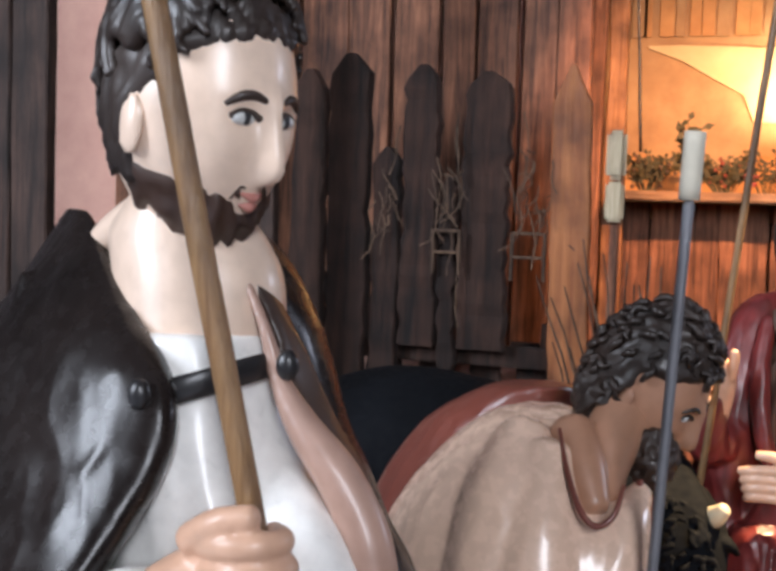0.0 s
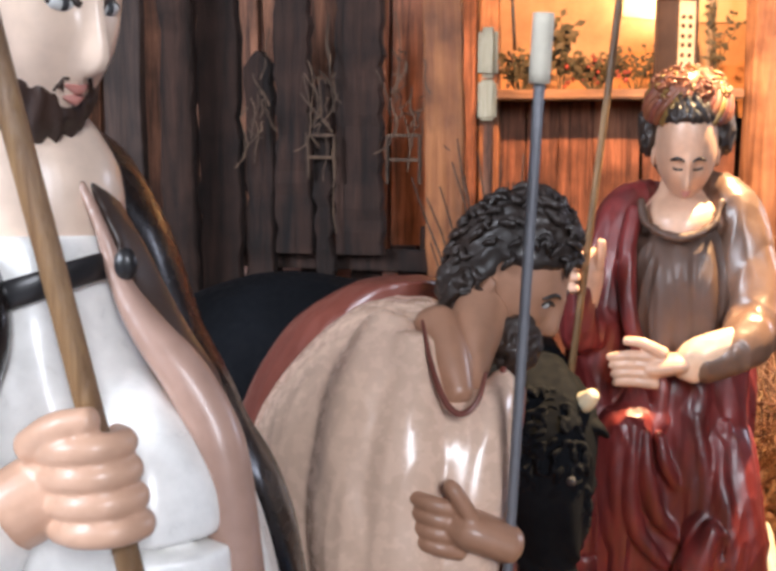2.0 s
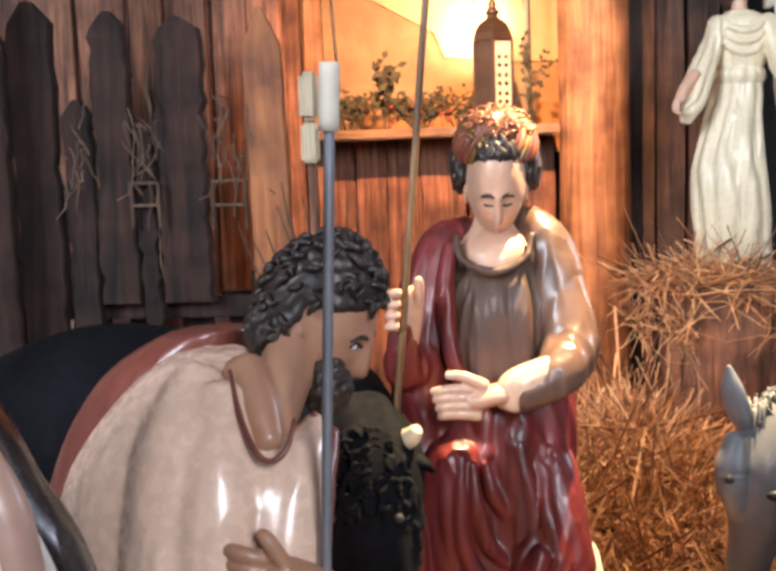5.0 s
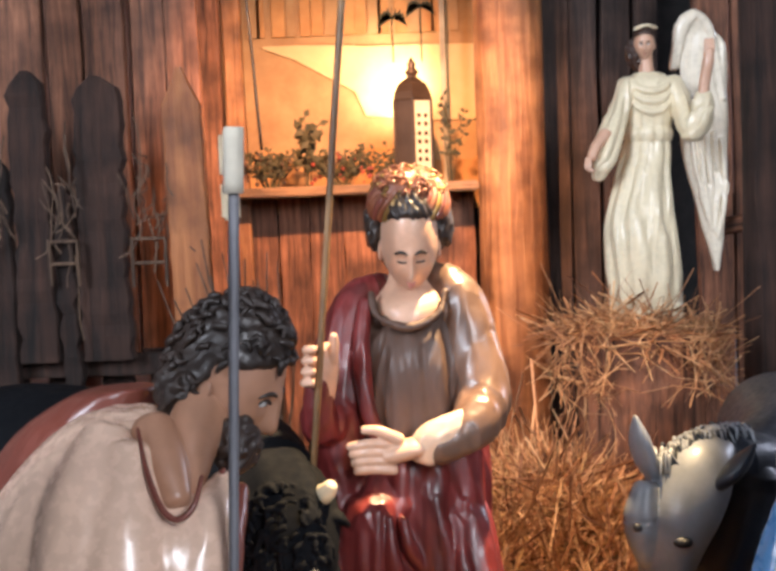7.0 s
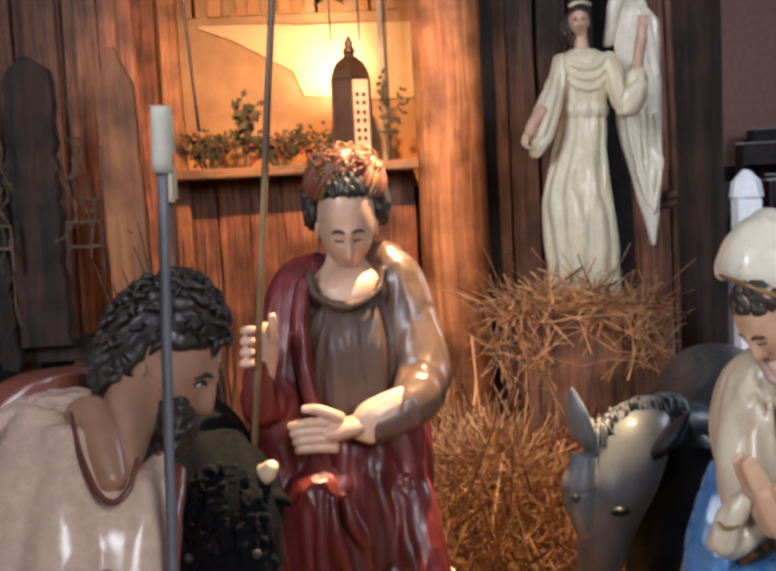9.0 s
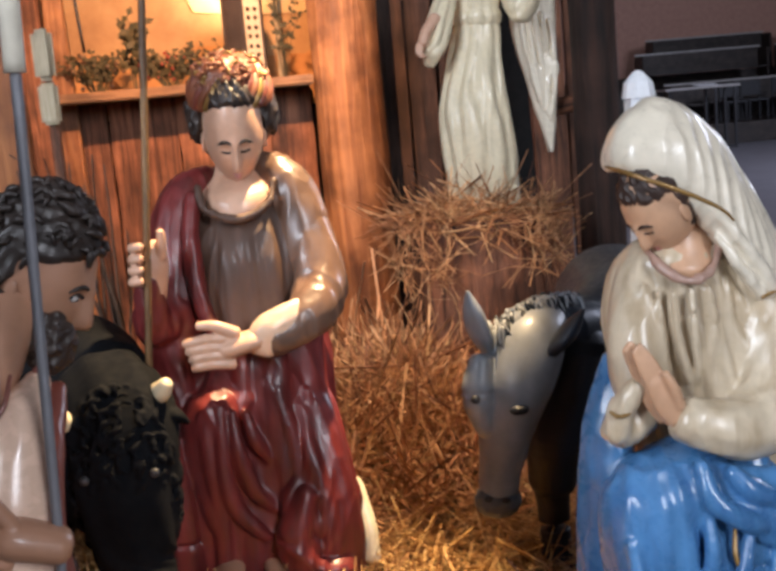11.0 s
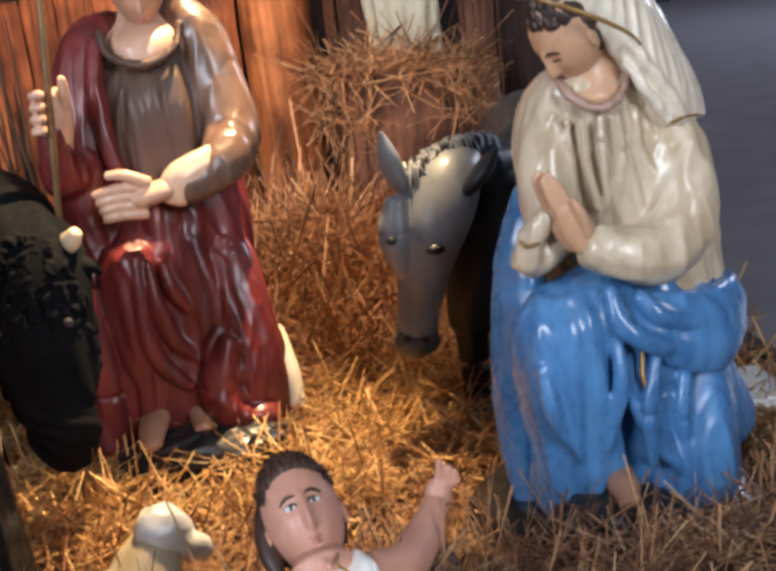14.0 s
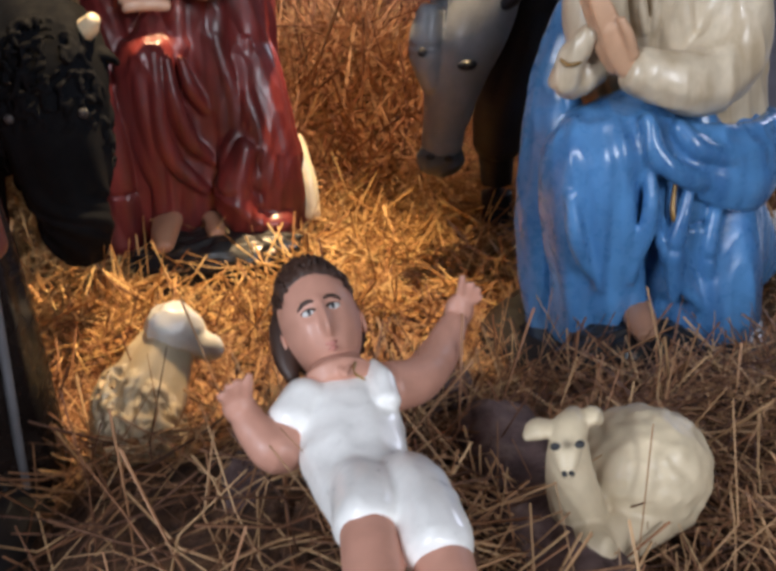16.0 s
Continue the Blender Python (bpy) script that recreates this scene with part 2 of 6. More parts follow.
def board_bm(w, d, h, top="flat", rng=None, rough=0.006, rows=7):
    """A rough sawn board standing on z = 0: wavy edges, chamfered corners, cut or pointed or rounded head."""
    rng = rng or random
    bm = bmesh.new()
    ring = []
    c = min(w, d) * 0.12
    for i in range(rows + 1):
        z = h * i / rows
        k, head = 1.0, 0.0
        if top == "point" and z > h - w * 0.9:
            k = max(0.12, (h - z) / (w * 0.9))
        if top == "round" and z > h - w * 0.55:
            k = math.sqrt(max(0.03, 1 - ((z - h + w * 0.55) / (w * 0.56)) ** 2))
        jl, jr = rng.uniform(-rough, rough), rng.uniform(-rough, rough)
        x0, x1 = -w / 2 * k + jl * k, w / 2 * k + jr * k
        y0, y1 = -d / 2 + rng.uniform(-rough, rough) * 0.4, d / 2
        ring.append([bm.verts.new(p) for p in ((x0 + c * k, y0, z), (x1 - c * k, y0, z), (x1, y0 + c, z), (x1, y1, z), (x0, y1, z), (x0, y0 + c, z))])
    for a, b in zip(ring, ring[1:]):
        for j in range(6):
            bm.faces.new((a[j], a[(j + 1) % 6], b[(j + 1) % 6], b[j]))
    bm.faces.new(ring[0][::-1])
    bm.faces.new(ring[-1])
    return bm


def box_bm(x0, x1, y0, y1, z0, z1, bevel=0.0):
    bm = bmesh.new()
    bmesh.ops.create_cube(bm, size=1, matrix=Matrix.Translation(((x0 + x1) / 2, (y0 + y1) / 2, (z0 + z1) / 2)) @ Matrix.Diagonal((x1 - x0, y1 - y0, z1 - z0, 1)))
    if bevel:
        bmesh.ops.bevel(bm, geom=bm.edges[:], offset=bevel, segments=2, affect="EDGES")
    return bm


def spline(rows, steps):
    """Catmull-Rom through rows of numbers."""
    p = np.array(rows, float)
    p = np.vstack([2 * p[0] - p[1], p, 2 * p[-1] - p[-2]])
    out = []
    for i in range(1, len(p) - 2):
        for k in range(steps):
            t = k / steps
            a, b, c, d = p[i - 1], p[i], p[i + 1], p[i + 2]
            out.append(0.5 * (2 * b + (c - a) * t + (2 * a - 5 * b + 4 * c - d) * t * t + (3 * b - a - 3 * c + d) * t ** 3))
    out.append(p[-2])
    return np.array(out)


class Sculpt:
    """Collects the forms of one statue in one mesh, with a material for each form."""

    def __init__(self, seed=0):
        self.v, self.f, self.m, self.mats, self.seed, self.soft = [], [], [], [], seed, []
        self.blend, self.melds = True, []

    def slot(self, mat):
        if mat not in self.mats:
            self.mats.append(mat)
        return self.mats.index(mat)

    def grid(self, rings, mat, cap=True, soft=0.0):
        k, n, s = len(self.v), len(rings[0]), self.slot(mat)
        for r in rings:
            self.v.extend(tuple(p) for p in r)
            self.soft.extend([soft] * n)
        for i in range(len(rings) - 1):
            for j in range(n):
                a, b = k + i * n + j, k + i * n + (j + 1) % n
                self.f.append((a, b, b + n, a + n))
                self.m.append(s)
                self.melds.append(self.blend)
        if cap:
            for i, flip in ((0, True), (len(rings) - 1, False)):
                ids = [k + i * n + j for j in range(n)]
                self.f.append(tuple(ids[::-1] if flip else ids))
                self.m.append(s)
                self.melds.append(self.blend)

    def loft(self, rows, mat, n=72, fold=0.0, count=11, steps=12, lean=0.6, sharp=1.6, phase=0.0):
        """Rows from the bottom up: x, y, z, half width in x, half width in y, fold strength."""
        n = 216 if mat in CLOTH else n
        rows = [list(r) + [1.0] * (6 - len(r)) for r in rows]
        path = spline(rows, steps)
        out = []
        for i, (x, y, z, rx, ry, fs) in enumerate(path):
            ring = []
            for j in range(n):
                a = 2 * math.pi * j / n
                w = noise.noise((math.cos(a) * 1.3 + self.seed, math.sin(a) * 1.3, z * 5 + self.seed * 3.7))
                s = math.sin(count * a + phase + w * 2.6 + z * lean * 8)
                s = math.copysign(abs(s) ** (1 / sharp), s)
                fine = noise.noise((math.cos(a) * 5, math.sin(a) * 5 + self.seed, z * 9))
                k = 1 + fold * fs * (0.62 * s + 0.5 * w + 0.3 * fine)
                ring.append((x + rx * k * math.cos(a), y + ry * k * math.sin(a), z))
            out.append(ring)
        self.grid(out, mat, True, 1.0 if mat in CLOTH else 0.0)

    def tube(self, rows, mat, n=20, steps=6, flat=1.0, fold=0.0, count=5, ends=True, side=(0, 0, 1)):
        """A limb along rows of x, y, z, radius; flat squeezes it along its second axis."""
        if mat in CLOTH and max(r[3] for r in rows) > 0.024:
            n, steps = max(n, 72), max(steps, 10)
        path = spline(rows, steps)
        out = []
        for i, (x, y, z, r) in enumerate(path):
            d = Vector(path[min(i + 1, len(path) - 1)][:3] - path[max(i - 1, 0)][:3]).normalized()
            u = d.cross(Vector(side))
            if u.length < 0.05:
                u = d.cross(Vector((0, 1, 0)))
            u.normalize()
            w = d.cross(u)
            ring = []
            for j in range(n):
                a = 2 * math.pi * j / n
                k = 1 + fold * (math.sin(count * a + i * 0.02 + self.seed) * 0.6 + noise.noise((math.cos(a) * 2, i * 0.035, math.sin(a) * 2 + self.seed)))
                ring.append(Vector((x, y, z)) + u * (math.cos(a) * r * k) + w * (math.sin(a) * r * k * flat))
            out.append(ring)
        if ends:
            for end, idx in ((0, 0), (-1, -1)):
                c = Vector(path[idx][:3])
                d = Vector(path[1][:3] - path[0][:3]) if idx == 0 else Vector(path[-2][:3] - path[-1][:3])
                d = d.normalized() * float(path[idx][3]) * 0.5
                small = [c - d * 1.0 + (p - c) * 0.45 for p in out[idx]]
                mid = [c - d * 0.65 + (p - c) * 0.82 for p in out[idx]]
                out = [small, mid] + out if idx == 0 else out + [mid, small]
        self.grid(out, mat, True, min(1.0, max(0.0, (max(r[3] for r in rows) - 0.018) / 0.025)) * 0.4 if mat in CLOTH else 0.0)

    def slab(self, rows, mat, n=96, steps=12, fold=0.0, count=9, soft=0.4):
        """A fall of cloth between two edges: rows of both edge points and a bulge."""
        path = spline(rows, steps)
        out = []
        for i, r in enumerate(path):
            a, b, bulge = Vector(r[:3]), Vector(r[3:6]), float(r[6])
            p, q = path[max(i - 1, 0)], path[min(i + 1, len(path) - 1)]
            d = Vector(q[:3] + q[3:6] - p[:3] - p[3:6])
            u = (b - a) / 2
            v = u.cross(d).normalized() * bulge
            ring = []
            for j in range(n):
                t = 2 * math.pi * j / n
                w = noise.noise((math.cos(t) * 1.5, i * 0.02, self.seed))
                k = 1 + fold * math.sin(count * math.cos(t) * 2 + 3 * w + self.seed)
                ring.append((a + b) / 2 + u * math.cos(t) + v * (math.sin(t) * k))
            out.append(ring)
        self.grid(out, mat, True, soft if mat in CLOTH else 0.0)

    def ball(self, place, radii, mat, turn=(0, 0, 0), lump=0.0, freq=6.0, n=28, shape=None):
        m = pose(*place, *turn)
        rings = []
        for i in range(1, n // 2 + 1):
            t = math.pi * i / (n // 2 + 1)
            ring = []
            for j in range(n):
                a = 2 * math.pi * j / n
                d = Vector((math.sin(t) * math.cos(a), math.sin(t) * math.sin(a), -math.cos(t)))
                k = 1 + lump * noise.noise(d * freq + Vector((self.seed, 0, 0)))
                if shape:
                    k *= shape(d)
                ring.append(m @ Vector((d.x * radii[0] * k, d.y * radii[1] * k, d.z * radii[2] * k)))
            rings.append(ring)
        self.grid(rings, mat)

    def ridges(self, runs, mat, radius):
        """Fold ridges: tapered rolls of cloth that melt into the surface under them."""
        for run in runs:
            last = len(run) - 1
            self.tube([(*p, radius * (0.45 + 0.7 * math.sin(math.pi * (0.12 + 0.76 * i / last)))) for i, p in enumerate(run)], mat, 16, 6)

    def locks(self, place, radii, mat, turn, count, thick, start=58, end=205, spread=0.9, wave=0.05):
        """Wavy strands combed from the brow over the crown to the nape."""
        rng = random.Random(self.seed * 5 + count)
        m = pose(*place, *turn)
        for k in range(count):
            u = spread * (2 * (k + 0.5) / count - 1) + rng.uniform(-0.04, 0.04)
            a0 = radians(start + rng.uniform(-7, 7) - 26 * u * u)
            a1 = radians(end - 45 * u * u + rng.uniform(-10, 10))
            ph, rows = rng.uniform(0, 6.28), []
            for i in range(9):
                t = i / 8
                a = a0 + (a1 - a0) * t
                x = u + wave * math.sin(t * 13 + ph)
                w = math.sqrt(max(0.05, 1 - x * x))
                d = Vector((x * radii[0], -math.cos(a) * w * radii[1], math.sin(a) * w * radii[2])) * (1.0 + 0.035 * math.sin(t * 15 + ph * 2))
                rows.append((*(m @ d), thick * rng.uniform(0.8, 1.2) * (0.35 + 0.75 * math.sin(math.pi * min(1, t + 0.08)))))
            self.tube(rows, mat, 10, 4)

    def curls(self, place, radii, mat, turn, count, size, keep):
        """Small wavy locks over a head's shell, where keep(direction) holds."""
        rng = random.Random(self.seed * 7 + count)
        m = pose(*place, *turn)
        done = 0
        while done < count:
            d = Vector((rng.gauss(0, 1), rng.gauss(0, 1), rng.gauss(0, 1))).normalized()
            if not keep(d):
                continue
            done += 1
            p = Vector((d.x * radii[0], d.y * radii[1], d.z * radii[2]))
            t = d.cross(Vector((rng.gauss(0, 1), rng.gauss(0, 1), rng.gauss(0, 0.4)))).normalized()
            s = size * rng.uniform(0.7, 1.3)
            rows = [(*(m @ (p * (1 + 0.05 * math.sin(q * 3.1)) + t * s * (q - 0.5) * 2 + d.cross(t) * s * 0.5 * math.sin(q * 5))), s * 0.42 * (0.5 + math.sin(q * 3.1) * 0.6)) for q in (0, 0.33, 0.66, 1)]
            self.tube(rows, mat, 7, 2)

    def head(self, place, turn, size, skin, hair, beard=None, lids=False, curl=0, back=1.0, hairline=0.42, lock=0.018, side=0.12, crown=True, narrow=1.0):
        """A head whose face looks along its own -y: skull, brow, nose, lips, ears, painted eyes, a cap of hair and a beard."""
        s = size
        self.blend = False
        m = pose(*place, *turn)
        radii = (0.071 * s * narrow, 0.087 * s, 0.118 * s)

        def skull(d):
            f = max(0.0, -d.y)
            k = 1.0
            k += 0.235 * f * math.exp(-(d.x / 0.11) ** 2 - ((d.z + 0.3) / 0.13) ** 2)
            k += 0.145 * f * math.exp(-(d.x / 0.09) ** 2 - ((d.z + 0.1) / 0.2) ** 2)
            k += 0.035 * f * math.exp(-((d.z - 0.1) / 0.075) ** 2) * math.exp(-(d.x / 0.5) ** 2)
            for e in (-1, 1):
                k -= 0.1 * f * math.exp(-((d.x - e * 0.3) / 0.15) ** 2 - ((d.z + 0.02) / 0.085) ** 2)
                k += 0.028 * f * math.exp(-((d.x - e * 0.5) / 0.2) ** 2 - ((d.z + 0.25) / 0.2) ** 2)
                k += 0.034 * f * math.exp(-((d.x - e * 0.31) / 0.1) ** 2 - ((d.z + 0.035) / 0.05) ** 2)
            k += 0.04 * f * math.exp(-(d.x / 0.17) ** 2 - ((d.z + 0.58) / 0.06) ** 2)
            k += 0.09 * f * math.exp(-(d.x / 0.24) ** 2 - ((d.z + 0.82) / 0.14) ** 2)
            return k

        def at(d, k):
            t = max(0.0, -d.z)
            return m @ Vector((d.x * radii[0] * k * (1 - 0.3 * t * t), d.y * radii[1] * k * (1 - 0.1 * t * t * (d.y > 0)), d.z * radii[2] * k))

        def shell(mat, shape, n=104):
            rings = []
            for i in range(1, n // 2 + 1):
                t = math.pi * i / (n // 2 + 1)
                ring = []
                for j in range(n):
                    a = 2 * math.pi * j / n
                    d = Vector((math.sin(t) * math.cos(a), math.sin(t) * math.sin(a), -math.cos(t)))
                    ring.append(at(d, shape(d)))
                rings.append(ring)
            self.grid(rings, mat)

        def ease(t):
            t = max(0.0, min(1.0, t))
            return t * t * (3 - 2 * t)

        shell(skin, skull)

        def on(x, z, lift=1.0):
            y = -math.sqrt(max(0.05, 1 - x * x - z * z))
            d = Vector((x, y, z)).normalized()
            return at(d, skull(d) * lift)

        for e in (-1, 1):
            if lids:
                self.tube([(*on(e * (0.31 + q * 0.14), -0.075 - 0.02 * (1 - q * q), 1.0), 0.0026 * s) for q in (-1, -0.4, 0.4, 1)], hair, 8, 3)
            else:
                self.ball(on(e * 0.31, -0.03, 0.985), (0.0135 * s, 0.006 * s, 0.0062 * s), EYEWHITE, turn, n=16)
                self.ball(on(e * 0.31, -0.028, 1.014), (0.006 * s, 0.0042 * s, 0.0058 * s), EYE, turn, n=14)
                self.tube([(*on(e * (0.31 + q * 0.16), 0.022 - 0.045 * q * q, 1.004), 0.003 * s) for q in (-1, -0.4, 0.4, 1)], hair, 8, 3)
            self.tube([(*on(e * (0.33 + q * 0.2), 0.125 - 0.05 * q * q - 0.02 * q, 0.994), 0.0042 * s * (1.15 - 0.6 * abs(q))) for q in (-1, -0.4, 0.3, 1)], hair, 8, 3)
            self.ball(m @ Vector((e * radii[0], -0.004 * s, -0.02 * s)), (0.006 * s, 0.013 * s, 0.024 * s), skin, turn, n=18, lump=0.15)
        self.tube([(*on(q * 0.16, -0.54 + 0.012 * abs(q), 0.995), 0.0042 * s * (1.1 - abs(q) * 0.7)) for q in (-1, -0.5, 0, 0.5, 1)], LIP, 9, 3)
        self.tube([(*on(q * 0.13, -0.6, 0.995), 0.0048 * s * (1.1 - abs(q) * 0.7)) for q in (-1, -0.5, 0, 0.5, 1)], LIP, 9, 3)

        def hairy(d):
            return max((d.y + 0.08 + (side - 0.08) * max(0.0, min(1.0, d.z * 4 + 0.3))) / 0.14 if d.z > -0.55 else -1, (d.z - hairline + 0.22 * d.x * d.x) / 0.1)

        def cap(d):
            w = noise.noise(d * 3 + Vector((self.seed, 0, 0)))
            wave = 0.03 * math.sin(d.x * 26 + d.z * 19 + d.y * 9 + 5 * w) + 0.05 * noise.noise(d * 8)
            return 0.9 + (0.19 * back + wave) * ease(hairy(d) + 0.3 * noise.noise(d * 9))

        if crown:
            shell(hair, cap)
        if curl:
            self.curls(place, tuple(v * (1.0 + 0.1 * back) for v in radii), hair, turn, curl, lock * s, lambda d: hairy(d) > 0.6)
        if beard:
            def chin(d):
                mouth = (d.x / 0.2) ** 2 + ((d.z + 0.57) / 0.09) ** 2
                low = (-0.42 - 0.12 * math.exp(-(d.x / 0.5) ** 2) + 0.12 * max(0, d.y + 0.5) - d.z) / 0.1
                lip = 1 - ((abs(d.x) - 0.15) / 0.17) ** 2 - ((d.z + 0.47 + 0.25 * abs(d.x)) / 0.055) ** 2
                hold = max(low if d.y < 0.25 else 0, lip * 2 if d.y < 0 else 0) * (1 if mouth > 1 else 0)
                swell = 0.14 * max(0, -d.y) * ease((-d.z - 0.45) / 0.4)
                return 0.9 + (0.118 + swell + 0.03 * math.sin(d.x * 30 + d.z * 11 + 4 * noise.noise(d * 4))) * ease(hold)

            shell(beard, chin)
        self.blend = True

    def meld(self, voxel):
        """Fuses the forms of each paint into one smooth skin, so that limbs and folds run into one another."""
        keep_v, keep_f, keep_m, keep_s = list(self.v), [], [], list(self.soft)
        groups = {}
        for face, mat, go in zip(self.f, self.m, self.melds):
            if go:
                groups.setdefault(mat, []).append(face)
            else:
                keep_f.append(face)
                keep_m.append(mat)
        for mat, faces in groups.items():
            used = sorted({i for face in faces for i in face})
            at = {v: i for i, v in enumerate(used)}
            me = bpy.data.meshes.new("forms")
            me.from_pydata([self.v[i] for i in used], [], [[at[i] for i in face] for face in faces])
            me.update()
            tmp = new("forms", me)
            fuse = tmp.modifiers.new("fuse", "REMESH")
            fuse.mode, fuse.voxel_size = "VOXEL", voxel if self.mats[mat] in CLOTH else min(voxel, 0.002)
            ease = tmp.modifiers.new("ease", "SMOOTH")
            ease.factor, ease.iterations = 0.5, 12 if self.mats[mat] in CLOTH else 8 if self.mats[mat] in (DONKEY, OX, FLEECE) else 3
            bpy.context.view_layer.update()
            out = bpy.data.meshes.new_from_object(tmp.evaluated_get(bpy.context.evaluated_depsgraph_get()))
            base, co = len(keep_v), np.zeros(len(out.vertices) * 3)
            out.vertices.foreach_get("co", co)
            keep_v.extend(map(tuple, co.reshape(-1, 3)))
            keep_s.extend([0.55 if self.mats[mat] in CLOTH else 0.0] * len(out.vertices))
            keep_f.extend(tuple(base + i for i in p.vertices) for p in out.polygons)
            keep_m.extend([mat] * len(out.polygons))
            bpy.data.objects.remove(tmp)
            bpy.data.meshes.remove(me)
            bpy.data.meshes.remove(out)
        used = np.zeros(len(keep_v), bool)
        for face in keep_f:
            used[list(face)] = True
        at = np.cumsum(used) - 1
        self.v = [p for p, u in zip(keep_v, used) if u]
        self.soft = [p for p, u in zip(keep_s, used) if u]
        self.f = [tuple(int(at[i]) for i in face) for face in keep_f]
        self.m = keep_m

    def done(self, name, label, category, group="", drape=1.0, voxel=0.003):
        self.meld(voxel)
        me = bpy.data.meshes.new(name)
        me.from_pydata(self.v, [], self.f)
        for m in self.mats:
            me.materials.append(m)
        me.polygons.foreach_set("material_index", self.m)
        me.polygons.foreach_set("use_smooth", [True] * len(self.f))
        me.update()
        soft = np.array(self.soft)
        nor = np.zeros(len(self.v) * 3)
        me.vertex_normals.foreach_get("vector", nor)
        nor = nor.reshape(-1, 3)
        co = np.array(self.v)
        shift = Vector((self.seed * 3.1, 0, 0))
        for i in np.nonzero(soft)[0]:
            x, y, z = co[i]
            warp = noise.noise((x * 4, y * 4, z * 3 + self.seed))
            wide = 1 - 2.4 * abs(noise.noise(Vector((x * 13 + warp, y * 13, z * 1.7 + warp)) + shift))
            pleat = 1 - 2.2 * abs(noise.noise(Vector((x * 36 + warp * 2, y * 36, z * 1.6 + warp)) + shift))
            co[i] += nor[i] * (0.002 * wide + 0.0052 * pleat) * drape * soft[i]
        me.vertices.foreach_set("co", co.ravel())
        me.update()
        return tagged(new(name, me), label, category, group)

# ---- the large structure ----


def smooth01(t):
    t = max(0.0, min(1.0, t))
    return t * t * (3 - 2 * t)


def height(x, y):
    """The straw-covered ground of the stable: flat, banked up towards the front and heaped below the stump."""
    h = 0.17 * smooth01((1.38 - y) / 0.45) * smooth01((x + 0.3) / 0.25)
    h += 0.06 * math.exp(-((x - 0.16) / 0.15) ** 2 - ((y - 0.8) / 0.2) ** 2)
    h += 0.2 * smooth01((y - 2.1) / 0.55) * smooth01((3.1 - y) / 0.5) * math.exp(-((x - 0.33) / 0.26) ** 2)
    return h + 0.012 * noise.noise((x * 9, y * 9, 0))


def ground_bm(x0, x1, y0, y1, step):
    bm = bmesh.new()
    nx, ny = int((x1 - x0) / step), int((y1 - y0) / step)
    vs = [[bm.verts.new((x0 + i * step, y0 + j * step, height(x0 + i * step, y0 + j * step))) for i in range(nx + 1)] for j in range(ny + 1)]
    for j in range(ny):
        for i in range(nx):
            bm.faces.new((vs[j][i], vs[j][i + 1], vs[j + 1][i + 1], vs[j + 1][i]))
    rim = [[vs[0][i] for i in range(nx + 1)], [vs[j][nx] for j in range(ny + 1)], [vs[ny][i] for i in range(nx, -1, -1)], [vs[j][0] for j in range(ny, -1, -1)]]
    for row in rim:
        low = [bm.verts.new((v.co.x, v.co.y, -0.08)) for v in row]
        for a in range(len(row) - 1):
            bm.faces.new((row[a], low[a], low[a + 1], row[a + 1]))
    return bm


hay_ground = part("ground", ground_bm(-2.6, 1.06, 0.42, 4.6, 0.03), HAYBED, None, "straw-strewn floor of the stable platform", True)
tagged(hay_ground, "", "ground", "", "structure")
platform = part("platform", box_bm(-2.7, 1.1, 0.36, 4.75, -0.6, -0.082, 0.01), PLANK, None, "dark wooden platform under the stable")
tagged(platform, "", "platform", "", "structure")
edge = part("platform_edge", box_bm(1.075, 1.125, 0.34, 4.7, -0.2, 0.035, 0.006), PLANK_GREY, None, "brown timber edge board of the platform")
tagged(edge, "", "edge board", "", "structure")

church_floor = part("floor", box_bm(-16, 26, -14, 34, -0.75, -0.6), STONE, None, "pale grey-blue stone floor of the church")
tagged(church_floor, "", "floor", "", "structure")
for name, b in (("wall_north", (-16, 26, 34, 34.4, -0.75, 9)), ("wall_south", (-16, 26, -14.4, -14, -0.75, 9)), ("wall_west", (-16.4, -16, -14.4, 34.4, -0.75, 9)), ("wall_east", (26, 26.4, -14.4, 34.4, -0.75, 9))):
    tagged(part(name, box_bm(*b), PLASTER, None, "plain dim church wall"), "", "wall", "", "structure")
tagged(part("ceiling", box_bm(-16.4, 26.4, -14.4, 34.4, 9, 9.4), PLASTER, None, "plain high church ceiling"), "", "ceiling", "", "structure")

rng = random.Random(4)


def board_row(parent, xs, y, z0, z1, mat, depth=0.025, gap=0.006, jitter=0.015, top="flat", zj=0.0, name="plank"):
    """Boards side by side between the given x edges."""
    for a, b in zip(xs, xs[1:]):
        ob = part(name, board_bm(b - a - gap, depth, z1 - z0 + rng.uniform(-zj, zj), top, rng, 0.004, 9), mat, parent)
        ob.location = ((a + b) / 2, y + rng.uniform(-jitter, jitter), z0)
        ob.rotation_euler = (0, radians(rng.uniform(-0.35, 0.35)), radians(rng.uniform(-4, 4)))


def edges(a, b, lo, hi):
    out = [a]
    while out[-1] < b - lo:
        out.append(min(b, out[-1] + rng.uniform(lo, hi)))
    return out


